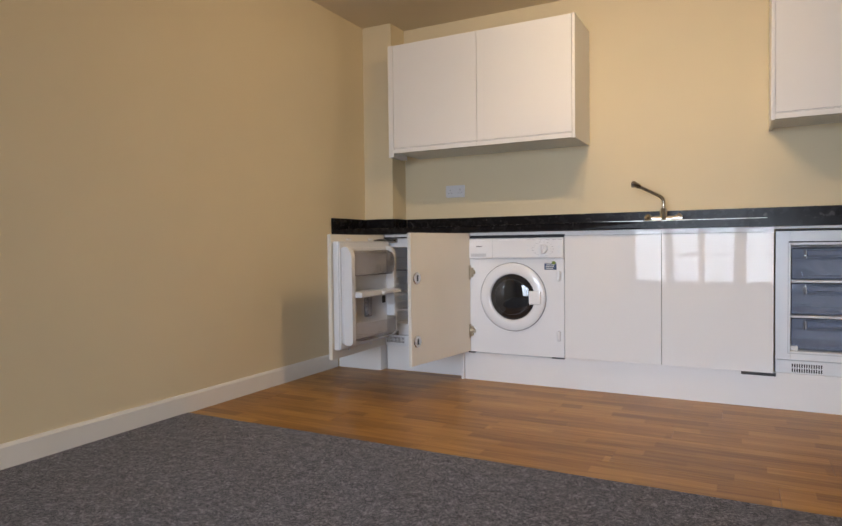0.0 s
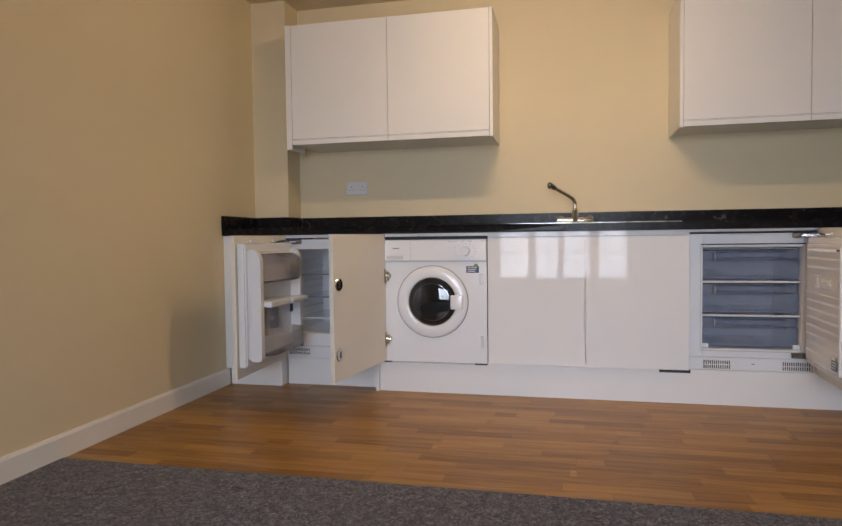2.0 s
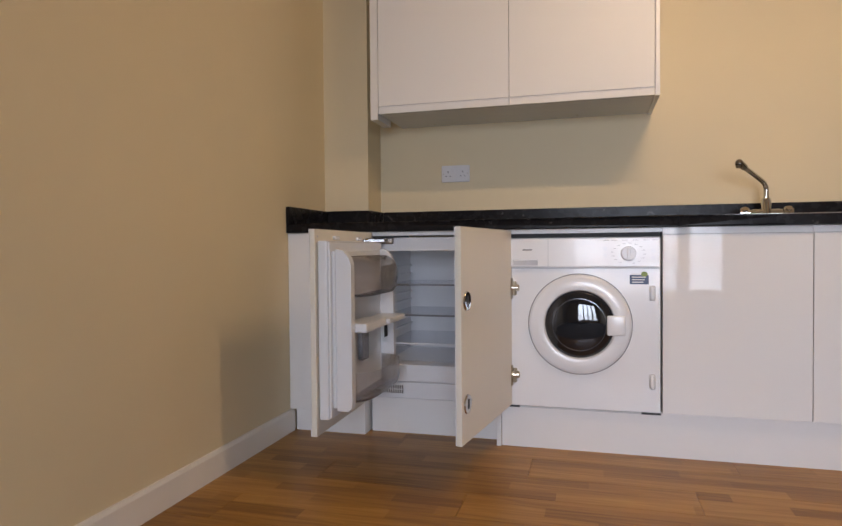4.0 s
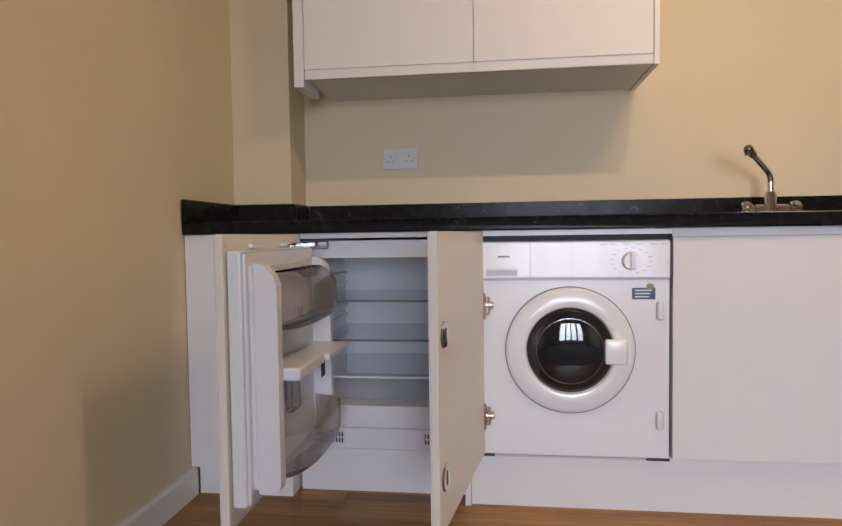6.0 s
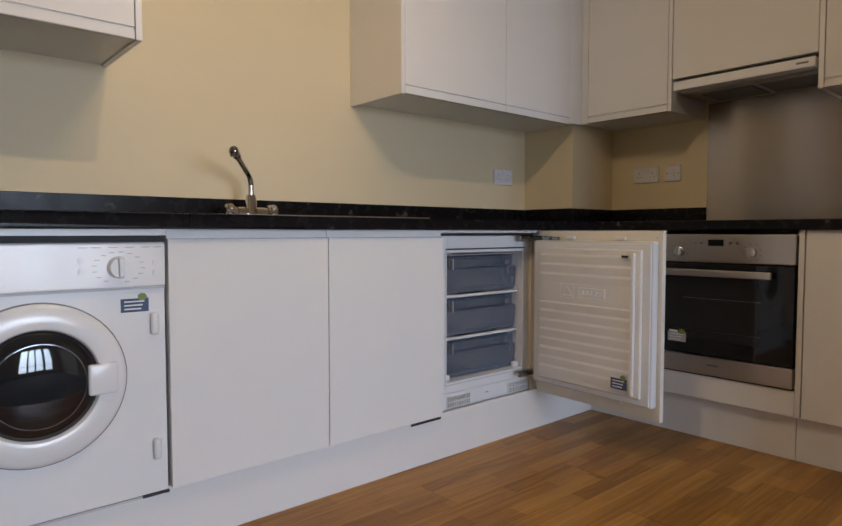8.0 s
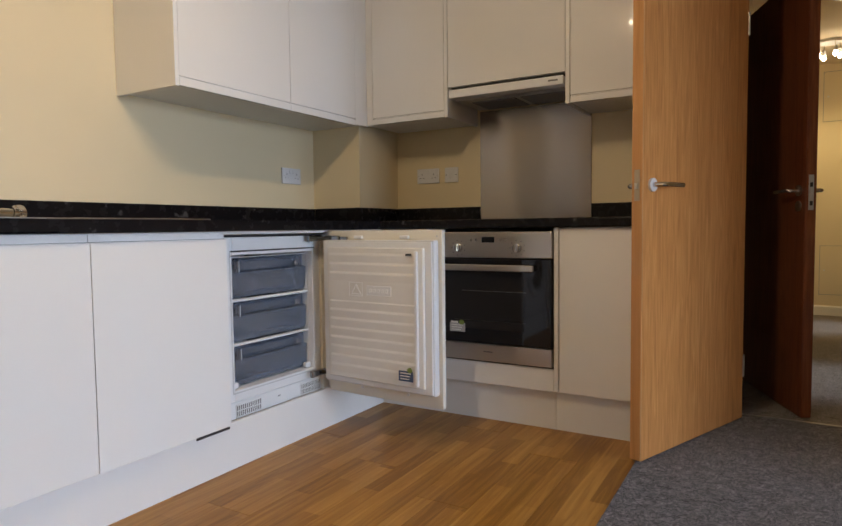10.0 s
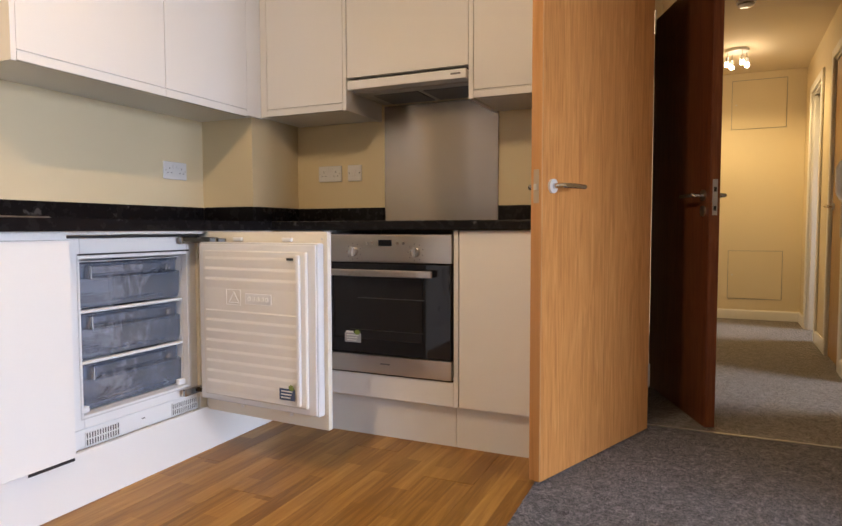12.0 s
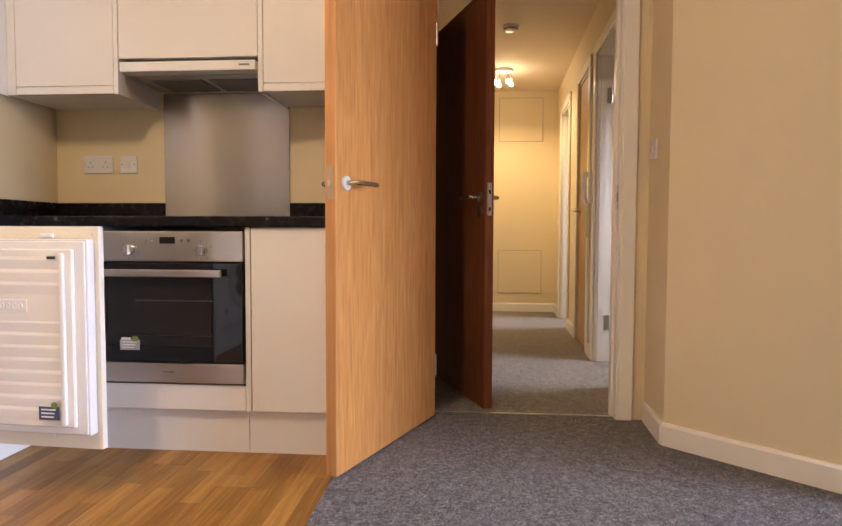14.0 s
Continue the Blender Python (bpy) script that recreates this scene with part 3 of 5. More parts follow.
# oven housing and the cabinet next to it
oh = thing("oven_housing", (3.85, -1.19, 0.0), "white oven housing with a plain gloss panel below", "cabinet")
bm = bmesh.new()
box(bm, FX + 0.02, W - 0.03, -0.873, -0.855, ZB, ZT - 0.001)
box(bm, FX, W - 0.03, -1.511, -1.492, ZB, ZT - 0.001)
box(bm, FX + 0.02, W - 0.03, -1.491, -0.874, 0.262, 0.280)
box(bm, W - 0.05, W - 0.03, -1.491, -0.874, 0.281, ZT - 0.001)
part("body", bm, SATIN, oh)
part("lower_panel", one(FX, FX + 0.019, -1.491, -0.876, ZB, 0.276, 0.001), GLOSS, oh)
part("corner_filler", one(FX, FX + 0.019, -0.8745, -0.64, ZB, ZT - 0.004, 0.001), GLOSS, oh)
nc = thing("narrow_base_cabinet", (3.85, -1.68, 0.0), "white gloss single base cabinet beside the oven", "cabinet")
part("body", one(FX + 0.02, W - 0.03, -1.93, -1.5125, ZB, ZT - 0.001), SATIN, nc)
base_door_e("door", -1.93, -1.514, nc)

# worktop, upstands, plinths
SX0, SX1, SY0, SY1 = 1.63, 1.99, -0.50, -0.16
bm = bmesh.new()
for x0, x1, y0, y1 in ((0.003, SX0, -0.62, -0.003), (SX1, W - 0.003, -0.62, -0.003), (SX0, SX1, -0.62, SY0), (SX0, SX1, SY1, -0.003)):
    box(bm, x0, x1, y0, y1, ZT, WT)
box(bm, FX - 0.022, W - 0.003, -1.95, -0.62, ZT, WT)
bmesh.ops.remove_doubles(bm, verts=bm.verts, dist=0.0001)
front = [e for e in bm.edges if all(abs(v.co.y + 0.62) < 1e-4 and v.co.x < FX for v in e.verts) or all(abs(v.co.x - FX + 0.022) < 1e-4 for v in e.verts)]
front = [e for e in front if abs(e.verts[0].co.z - e.verts[1].co.z) < 1e-4]
bmesh.ops.bevel(bm, geom=front, offset=0.006, segments=3, affect="EDGES", profile=0.5)
wt = part("worktop", bm, STONE)
tagged(wt, "black speckled laminate worktop with rounded front edge", "worktop")


def upstand(pts):
    """A black upstand along each run; pts: corner points of the wall line."""
    bm = bmesh.new()
    for x0, x1, y0, y1 in pts:
        box(bm, x0, x1, y0, y1, WT, UP - 0.002, 0.002)
    ob = part("upstand", bm, STONE)
    return tagged(ob, "black speckled laminate upstand along the wall", "upstand", "worktop upstands")


upstand([(0.001, 0.019, -0.62, -0.001)])
upstand([(0.019, 0.254, -0.211, -0.193), (0.236, 0.254, -0.193, -0.019)])
upstand([(0.254, 3.784, -0.019, -0.001)])
upstand([(3.782, 3.80, -0.343, -0.019), (3.80, W - 0.019, -0.343, -0.326)])
upstand([(W - 0.019, W - 0.001, -0.874, -0.001)])
upstand([(W - 0.019, W - 0.001, -1.95, -1.496)])

bm = bmesh.new()
box(bm, 0.955, FX + 0.045, -0.575, -0.557, 0.0, 0.1765)
pl = tagged(part("plinth", bm, SATIN), "white kitchen plinth under the base units", "plinth", "plinths")
pl = tagged(part("plinth", one(FX + 0.038, FX + 0.056, -1.488, -0.576, 0.0, 0.170), SATIN), "white plinth board under the oven", "plinth", "plinths")
pl = tagged(part("plinth", one(FX + 0.038, FX + 0.056, -1.93, -1.4905, 0.0, 0.170), SATIN), "short white plinth board by the door", "plinth", "plinths")
pl = tagged(part("plinth", one(0.36, 0.93, -0.507, -0.489, 0.0, 0.168), SATIN), "set-back white plinth below the fridge", "plinth", "plinths")
tagged(part("plinth_block", one(0.018, 0.35, -0.575, -0.30, 0.0, 0.170, 0.001), SATIN), "white plinth return in the corner", "plinth")
tagged(part("end_support", one(0.934, 0.953, -0.59, -0.05, 0.0, ZT - 0.002, 0.001), SATIN), "white upright panel between fridge and washing machine", "panel")
tagged(part("filler_panel", one(0.003, 0.115, FY - 0.005, FY + 0.018, 0.102, ZT - 0.002, 0.001), SATIN), "white filler panel against the side wall", "panel")
tagged(part("carcass_side", one(0.335, 0.353, -0.578, -0.05, ZB, ZT - 0.002, 0.001), SATIN), "white carcass side beside the fridge", "panel")
tagged(part("top_rail", one(0.375, 0.934, -0.580, -0.50, ZT - 0.018, ZT - 0.001), SATIN), "white rail under the worktop above the fridge", "rail")
tagged(part("top_rail", one(0.9535, 1.576, -0.585, -0.50, ZT - 0.0178, ZT - 0.001), SATIN), "white rail under the worktop above the washing machine", "rail")
tagged(part("top_rail", one(2.596, 3.212, -0.580, -0.50, ZT - 0.012, ZT - 0.001), SATIN), "white rail under the worktop above the freezer", "rail")
# Added black panel: stands for the shade in the recess
tagged(part("recess_shade", one(0.954, 1.576, -0.48, -0.46, 0.80, ZT - 0.002), BLACK), "black panel for the shade above the washing machine", "recess")

# ---- wall units ----
WB, WTOP = 1.444, 2.168


def wall_door_n(x0, x1, parent, zb=WB, y=-0.36):
    """A gloss wall door with a finger-pull lip along its foot."""
    b = bmesh.new()
    z = zb + 0.031
    prism(b, [(y + 0.019, zb), (y + 0.002, zb), (y, zb + 0.002), (y, z - 0.003), (y + 0.010, z), (y + 0.010, z + 0.004), (y + 0.001, z + 0.005), (y + 0.001, WTOP - 0.002), (y + 0.019, WTOP - 0.002)], 0, x0 + 0.0015, x1 - 0.0015)
    return part("door", b, GLOSS, parent)


def wall_door_e(y0, y1, parent, zb, pull=True, x=3.83):
    b = bmesh.new()
    z = zb + 0.031
    if pull:
        prism(b, [(x + 0.019, zb), (x + 0.002, zb), (x, zb + 0.002), (x, z - 0.003), (x + 0.010, z), (x + 0.010, z + 0.004), (x + 0.001, z + 0.005), (x + 0.001, WTOP - 0.002), (x + 0.019, WTOP - 0.002)], 1, y0 + 0.0015, y1 - 0.0015)
    else:
        box(b, x, x + 0.019, y0 + 0.0015, y1 - 0.0015, zb, WTOP - 0.002, 0.001)
    return part("door", b, GLOSS, parent)


wa = thing("wall_cabinet", (0.97, -0.18, WB), "white gloss double wall cabinet beside the corner duct", "cabinet", "wall cabinets")
part("body", one(0.36, 1.5695, -0.365, -0.001, WB + 0.004, WTOP), SATIN, wa)
wall_door_n(0.36, 0.967, wa, WB, -0.385)
wall_door_n(0.967, 1.569, wa, WB, -0.385)
part("end_panel", one(1.5702, 1.588, -0.386, -0.0015, WB - 0.002, WTOP, 0.001), SATIN, wa)
part("filler_strip", one(0.322, 0.3585, -0.386, -0.194, WB - 0.026, WTOP, 0.001), SATIN, wa)
for x in (0.55, 1.25):
    part("screw_cap", cyl(bmesh.new(), (x, -0.06, WB + 0.0005), (x, -0.06, WB + 0.005), 0.006, n=12), INNER, wa)

wb = thing("wall_cabinet", (3.2, -0.18, 1.455), "white gloss double wall cabinet that runs into the corner", "cabinet", "wall cabinets")
part("body", one(2.607, 3.798, -0.340, -0.001, 1.456, WTOP), SATIN, wb)
part("end_panel", one(2.588, 2.6063, -0.361, -0.0015, WB - 0.002, WTOP, 0.001), SATIN, wb)
wall_door_n(2.607, 3.222, wb, 1.446)
wall_door_n(3.222, 3.728, wb, 1.446)
part("corner_post", one(3.7295, 3.848, -0.358, -0.340, 1.454, WTOP), SATIN, wb)

wc = thing("wall_cabinet", (4.0, -0.6, 1.458), "white gloss single wall cabinet in the corner", "cabinet", "wall cabinets")
part("body", one(3.85, W - 0.001, -0.839, -0.3415, 1.462, WTOP), SATIN, wc)
part("corner_post", one(3.832, 3.850, -0.396, -0.3595, 1.458, WTOP), SATIN, wc)
wall_door_e(-0.838, -0.398, wc, 1.458)
part("end_panel", one(3.829, W - 0.001, -0.858, -0.8395, 1.456, WTOP, 0.001), SATIN, wc)

wd = thing("wall_cabinet", (4.0, -1.16, 1.605), "short white gloss wall cabinet above the cooker hood", "cabinet", "wall cabinets")
part("body", one(3.85, W - 0.001, -1.466, -0.8595, 1.607, WTOP), SATIN, wd)
wall_door_e(-1.466, -0.860, wd, 1.603, False)

we = thing("wall_cabinet", (4.0, -1.7, 1.458), "white gloss wall cabinet beside the hood", "cabinet", "wall cabinets")
part("body", one(3.85, W - 0.001, -1.93, -1.4875, 1.462, WTOP), SATIN, we)
part("end_panel", one(3.829, W - 0.001, -1.4868, -1.467, 1.456, WTOP, 0.001), SATIN, we)
wall_door_e(-1.93, -1.488, we, 1.458)

# ---- cooker hood, splashback, oven ----
hood = thing("cooker_hood", (3.95, -1.16, 1.53), "slim white telescopic cooker hood under the short cabinet", "hood")
part("body", one(3.872, W - 0.008, -1.464, -0.862, 1.555, 1.6025), BLACK, hood, "dark recessed hood body")
part("visor", one(3.802, 3.872, -1.4645, -0.880, 1.541, 1.582, 0.004, 2), APPL, hood, "white pull-out front visor")
part("grille", one(3.876, W - 0.03, -1.45, -0.88, 1.536, 1.554, 0.002), STEEL_H, hood, "grey filter grille")
for k in range(2):
    y = -0.95 - 0.26 * k
    part("filter", one(3.93, W - 0.05, y - 0.23, y, 1.531, 1.5355), PRINT, hood)
part("badge", one(3.8008, 3.8018, -1.44, -1.395, 1.558, 1.566), PRINT, hood, "small dark badge")

sp = part("splashback", one(W - 0.008, W - 0.0015, -1.494, -0.876, WT + 0.001, 1.532, 0.001), STEEL_V)
tagged(sp, "brushed stainless steel splashback behind the hob space", "splashback")

ov = thing("oven", (3.86, -1.18, 0.28), "built-in single oven with steel trim and black glass", "oven")
OY0, OY1 = -1.487, -0.884
part("body", one(FX + 0.012, W - 0.06, OY0 + 0.02, OY1 - 0.02, 0.284, 0.868), BLACK, ov)
part("control_panel", one(FX - 0.012, FX + 0.012, OY0, OY1, 0.757, 0.874, 0.003, 2), STEEL_H, ov, "brushed steel control panel")
dn = part("oven_door", one(FX - 0.016, FX + 0.010, OY0 + 0.001, OY1 - 0.001, 0.366, 0.753, 0.003, 2), GLASS_DARK, ov, "black glass oven door")
part("inner_window", one(FX - 0.0175, FX - 0.0165, OY0 + 0.125, OY1 - 0.06, 0.43, 0.70), mat("oven_window", (0.016, 0.015, 0.016), 0.08, spec=0.35), dn, "slightly paler window")
for z, y0, y1 in ((0.606, -1.37, -1.06), (0.470, -1.37, -1.02)):
    part("rack", cyl(bmesh.new(), (FX - 0.0178, y0, z), (FX - 0.0178, y1, z), 0.0016, n=8), mat("rack_grey", (0.10, 0.10, 0.10) if z > 0.55 else (0.04, 0.04, 0.04), 0.4, 0.6), dn, "wire rack behind the glass")
hb = part("handle", one(FX - 0.058, FX - 0.042, OY0 + 0.07, OY1 - 0.05, 0.700, 0.728, 0.004, 2), STEEL_H, dn, "flat steel bar handle")
for y in (OY0 + 0.10, OY1 - 0.08):
    part("handle_post", one(FX - 0.043, FX - 0.0155, y - 0.01, y + 0.01, 0.705, 0.723), STEEL_H, hb)
part("lower_trim", one(FX - 0.014, FX + 0.012, OY0, OY1, 0.284, 0.362, 0.003, 2), STEEL_H, ov, "brushed steel lower trim")
part("badge", one(FX - 0.0148, FX - 0.0142, -1.21, -1.165, 0.325, 0.331), PRINT, ov)
part("shadow_gap", one(FX + 0.001, FX + 0.012, OY0, OY1, 0.2775, 0.2835), BLACK, ov)
for y in (-1.040, -1.330):
    k = part("knob", cyl(bmesh.new(), (FX - 0.012, y, 0.802), (FX - 0.030, y, 0.802), 0.021, 0.019, 28), CHROME, ov, "round steel knob", True)
    part("grip", one(FX - 0.044, FX - 0.0295, y - 0.006, y + 0.006, 0.783, 0.822, 0.003, 2), STEEL_H, k)
    for a in range(0, 360, 40):
        part("dial_mark", one(FX - 0.0128, FX - 0.012, y + 0.034 * math.cos(radians(a)) - 0.002, y + 0.034 * math.cos(radians(a)) + 0.002, 0.802 + 0.034 * math.sin(radians(a)) - 0.002, 0.802 + 0.034 * math.sin(radians(a)) + 0.002), PRINT, ov)
part("display", one(FX - 0.0130, FX - 0.0115, -1.220, -1.158, 0.826, 0.852), GLASS_DARK, ov, "black clock display")
for y in (-1.105, -1.130, -1.248, -1.275):
    part("button", cyl(bmesh.new(), (FX - 0.012, y, 0.838), (FX - 0.0145, y, 0.838), 0.006, n=14), CHROME, ov)


def sticker(parent, place, w, h, face, rz=0.0):
    """An energy sticker: dark base with pale lines and a green blob. Built facing -y, then turned."""
    m = Matrix.Translation(place) @ Matrix.Rotation(radians(rz), 4, "Z")
    s = part("sticker", one(-w / 2, w / 2, -0.0006, 0.0, -h / 2, h / 2), face, parent, "small service sticker", m=m)
    part("sticker_head", one(-w * 0.42, w * 0.05, -0.0012, -0.0007, h * 0.50, h * 0.72), PAPER, s)
    b = bmesh.new()
    for i in range(7):
        a = i * 0.9
        ball(b, (w * (0.27 + 0.09 * math.cos(a)), -0.001, h * (0.60 + 0.12 * math.sin(a))), w * 0.085, 1, 0.05, 1, 8, 6)
    part("sticker_flower", b, GREEN, s, "green flower print")
    for k in range(3):
        part("sticker_line", one(-w * 0.38, w * (0.34 - 0.06 * k), -0.0012, -0.0007, h * (0.22 - 0.27 * k), h * (0.32 - 0.27 * k)), NAVY if face is PAPER else PAPER, s, "pale unreadable lettering")
    return s


sticker(ov, (FX - 0.0182 - 3.86, -1.035 + 1.18, 0.432 - 0.28), 0.080, 0.040, PALEPRINT, -90)

# ---- washing machine ----
WF = -0.586
wm = thing("washing_machine", (1.275, -0.3, 0.166), "white integrated front-loading washing machine, porthole shut", "washing machine")
part("body", one(0.959, 1.570, WF, -0.03, 0.172, 0.857, 0.004, 2), APPL, wm)
part("control_panel", one(0.960, 1.569, WF - 0.012, WF - 0.001, 0.738, 0.856, 0.005, 3), APPL, wm, "glossy white control fascia")
part("panel_joint", one(0.986, 1.569, WF - 0.0025, WF - 0.0002, 0.732, 0.7365), GASKET, wm)
part("drawer_joint", one(1.145, 1.1475, WF - 0.0125, WF - 0.0119, 0.742, 0.853), GASKET, wm)
part("drawer_grip", one(1.008, 1.106, WF - 0.0135, WF - 0.0118, 0.748, 0.771, 0.0006), GASKET, wm, "recessed detergent drawer grip")
part("drawer_lip", one(1.010, 1.104, WF - 0.0152, WF - 0.0130, 0.7655, 0.7705, 0.0006), LINER, wm)
part("brand_bar", one(1.045, 1.082, WF - 0.0126, WF - 0.0119, 0.806, 0.811), PRINT, wm, "small grey lettering bar")
MY = Matrix.Rotation(radians(90), 3, "X")
C = (1.267, WF, 0.512)
b = bmesh.new()
lathe(b, [(0.198, -0.001), (0.198, 0.008), (0.194, 0.013), (0.186, 0.0165), (0.165, 0.020), (0.146, 0.0215), (0.138, 0.019), (0.134, 0.012), (0.133, 0.004)], C, MY, 56)
ring = part("porthole_ring", b, APPL, wm, "white round door frame", True)
b = bmesh.new()
lathe(b, [(0.2015, -0.001), (0.2015, 0.004), (0.1985, 0.004)], C, MY, 56)
part("ring_seam", b, PRINT, ring, "", True)
b = bmesh.new()
lathe(b, [(0.1345, 0.006), (0.128, 0.013), (0.108, 0.020), (0.070, 0.027), (0.030, 0.030), (0.0005, 0.0305)], C, MY, 48)
part("porthole_glass", b, BOWL, wm, "dark bulging porthole glass", True)
# Pale metal ring on the bowl stands in for arc reflections in the glass
b = bmesh.new()
lathe(b, [(0.1045, 0.0205), (0.1030, 0.0222), (0.1012, 0.0225)], C, MY, 48)
part("reflection_ring", b, mat("arc_reflection", (0.20, 0.21, 0.23), 0.16, 0.8), wm, "", True)
part("latch", one(1.372, 1.440, WF - 0.031, WF - 0.012, 0.472, 0.550, 0.006, 3), APPL, wm, "white porthole door catch", True)
dial = part("program_dial", cyl(bmesh.new(), (1.452, WF - 0.012, 0.792), (1.452, WF - 0.034, 0.792), 0.029, 0.025, 36), LINER, wm, "white round program dial", True)
part("dial_grip", one(1.4455, 1.4585, WF - 0.042, WF - 0.030, 0.768, 0.817, 0.003, 2), LINER, dial)
for a in range(20, 345, 22):
    r0 = 0.047
    cx, cz = 1.452 + r0 * math.sin(radians(a)) * 1.25, 0.792 - r0 * math.cos(radians(a)) * 0.85
    part("print_mark", one(cx - 0.006, cx + 0.006, WF - 0.0126, WF - 0.0119, cz - 0.0008, cz + 0.0008), PALEPRINT, wm)
for z in (0.785, 0.812):
    part("button", cyl(bmesh.new(), (1.365, WF - 0.012, z), (1.365, WF - 0.015, z), 0.008, n=18), LINER, wm)
    part("button", cyl(bmesh.new(), (1.543, WF - 0.012, z - 0.01), (1.543, WF - 0.015, z - 0.01), 0.008, n=18), LINER, wm)
for x in (1.37, 1.40, 1.44, 1.48, 1.52, 1.55):
    part("print_mark", one(x - 0.012, x + 0.010, WF - 0.0126, WF - 0.0119, 0.8428, 0.8446), PALEPRINT, wm)
sticker(wm, (1.492 - 1.275, WF - 0.0005 + 0.3, 0.690 - 0.166), 0.070, 0.036, NAVY)
for z in (0.640, 0.298):
    part("door_magnet", one(1.529, 1.551, WF - 0.017, WF - 0.0005, z - 0.032, z + 0.028, 0.008, 3), LINER, wm, "white catch block", True)
# Black strip paints the shade of the gap over the machine
part("top_gap_shade", one(0.962, 1.568, WF + 0.018, WF + 0.03, 0.8578, 0.8740), BLACK, wm, "black strip for the shade under the worktop")
part("base_strip", one(0.985, 1.570, WF - 0.004, WF + 0.03, 0.1665, 0.1715), GASKET, wm)
for x0, x1 in ((0.986, 1.03), (1.50, 1.57)):
    part("foot_cover", one(x0, x1, WF - 0.006, WF + 0.02, 0.1665, 0.1735), RUBBER_GAP, wm)
# its hinged furniture door, standing open
A = 261.4
dm = Matrix.Translation((1.000 - 1.275, FY + 0.012 + 0.3, -0.166)) @ Matrix.Rotation(radians(A), 4, "Z")
fd = part("furniture_door", one(0.004, 0.597, -0.019, 0.0, ZB, ZT - 0.004, 0.001), INNER, wm, "open furniture door, ivory inner face", m=dm)
part("gloss_face", one(0.0045, 0.5965, -0.0225, -0.0195, ZB + 0.0005, ZT - 0.0045), GLOSS, fd)
for z in (0.655, 0.300):
    cup = part("hinge_plate", one(0.005, 0.022, 0.0005, 0.006, z - 0.045, z + 0.040, 0.002), BRASSY, fd, "nickel hinge plate")
    b = bmesh.new()
    cyl(b, (0.0, 0.004, z), (0.0, 0.030, z), 0.020, 0.012, 20)
    box(b, -0.018, 0.012, 0.012, 0.030, z - 0.011, z + 0.011, 0.003)
    box(b, -0.006, 0.016, 0.006, 0.020, z - 0.030, z + 0.026, 0.003)
    part("hinge_arm", b, BRASSY, cup)
for z in (0.645, 0.305):
    b = bmesh.new()
    cyl(b, (0.545, 0.0005, z), (0.545, 0.005, z), 0.033, 0.030, 28)
    pd = part("catch_plate", b, CHROME, fd, "round metal catch plate")
    part("catch_hole", one(0.538, 0.552, 0.0045, 0.0056, z - 0.016, z + 0.016), RUBBER_GAP, pd)


# ---- fridge ----
def cavity(bm, x0, x1, y0, y1, z0, z1, o=0.03):
    """An open-fronted liner: back, sides, top and floor."""
    box(bm, x0 - o, x0, y0, y1, z0 - o, z1 + o)
    box(bm, x1, x1 + o, y0, y1, z0 - o, z1 + o)
    box(bm, x0, x1, y0, y1, z1, z1 + o)
    box(bm, x0, x1, y0, y1, z0 - o, z0)
    box(bm, x0, x1, y1, y1 + o, z0 - o, z1 + o)


def vent(parent, x0, x1, z0, z1, y):
    """A recessed louvre: dark slots between pale bars."""
    v = part("vent", one(x0, x1, y - 0.0005, y + 0.004, z0, z1), RUBBER_GAP, parent, "dark slotted ventilation grille")
    n = int((x1 - x0) / 0.0095)
    for i in range(n + 1):
        x = x0 + (x1 - x0) * i / n
        part("louvre", one(x - 0.002, x + 0.002, y - 0.004, y - 0.001, z0, z1), LINER, v)
    for z in (z0, (z0 + z1) / 2, z1):
        part("louvre", one(x0, x1, y - 0.0045, y - 0.001, z - 0.002, z + 0.002), LINER, v)


def cold_hinge(parent, x, z, s, y=-0.585):
    """A chrome slide hinge; s: the side to which the appliance lies."""
    b = bmesh.new()
    box(b, x, x + s * 0.095, y - 0.014, y + 0.004, z - 0.013, z + 0.013, 0.003)
    box(b, x - s * 0.035, x + s * 0.02, y - 0.030, y - 0.008, z - 0.007, z + 0.007, 0.003)
    box(b, x + s * 0.004, x + s * 0.020, y - 0.110, y - 0.012, z - 0.012, z + 0.010, 0.003)
    box(b, x + s * 0.004, x + s * 0.012, y - 0.150, y - 0.10, z - 0.009, z + 0.006, 0.003)
    h = part("hinge", b, HINGE, parent, "chrome slide hinge")
    part("hinge_slot", one(x + s * 0.03, x + s * 0.078, y - 0.0135, y - 0.0118, z - 0.004, z + 0.004), RUBBER_GAP, h)


fr = thing("fridge", (0.655, -0.3, 0.168), "white integrated larder fridge with its door wide open", "fridge")
b = bmesh.new()
cavity(b, 0.425, 0.895, -0.548, -0.10, 0.318, 0.808)
part("liner", b, LINER, fr)
for x0, x1, z0, z1 in ((0.378, 0.425, 0.245, 0.866), (0.895, 0.932, 0.245, 0.866), (0.425, 0.895, 0.808, 0.866), (0.425, 0.895, 0.245, 0.318)):
    part("front_frame", one(x0, x1, -0.578, -0.549, z0, z1, 0.002), LINER, fr)
part("base_grille", one(0.378, 0.932, -0.574, -0.40, 0.170, 0.242, 0.003), LINER, fr, "white base fascia")
vent(fr, 0.40, 0.53, 0.190, 0.230, -0.575)
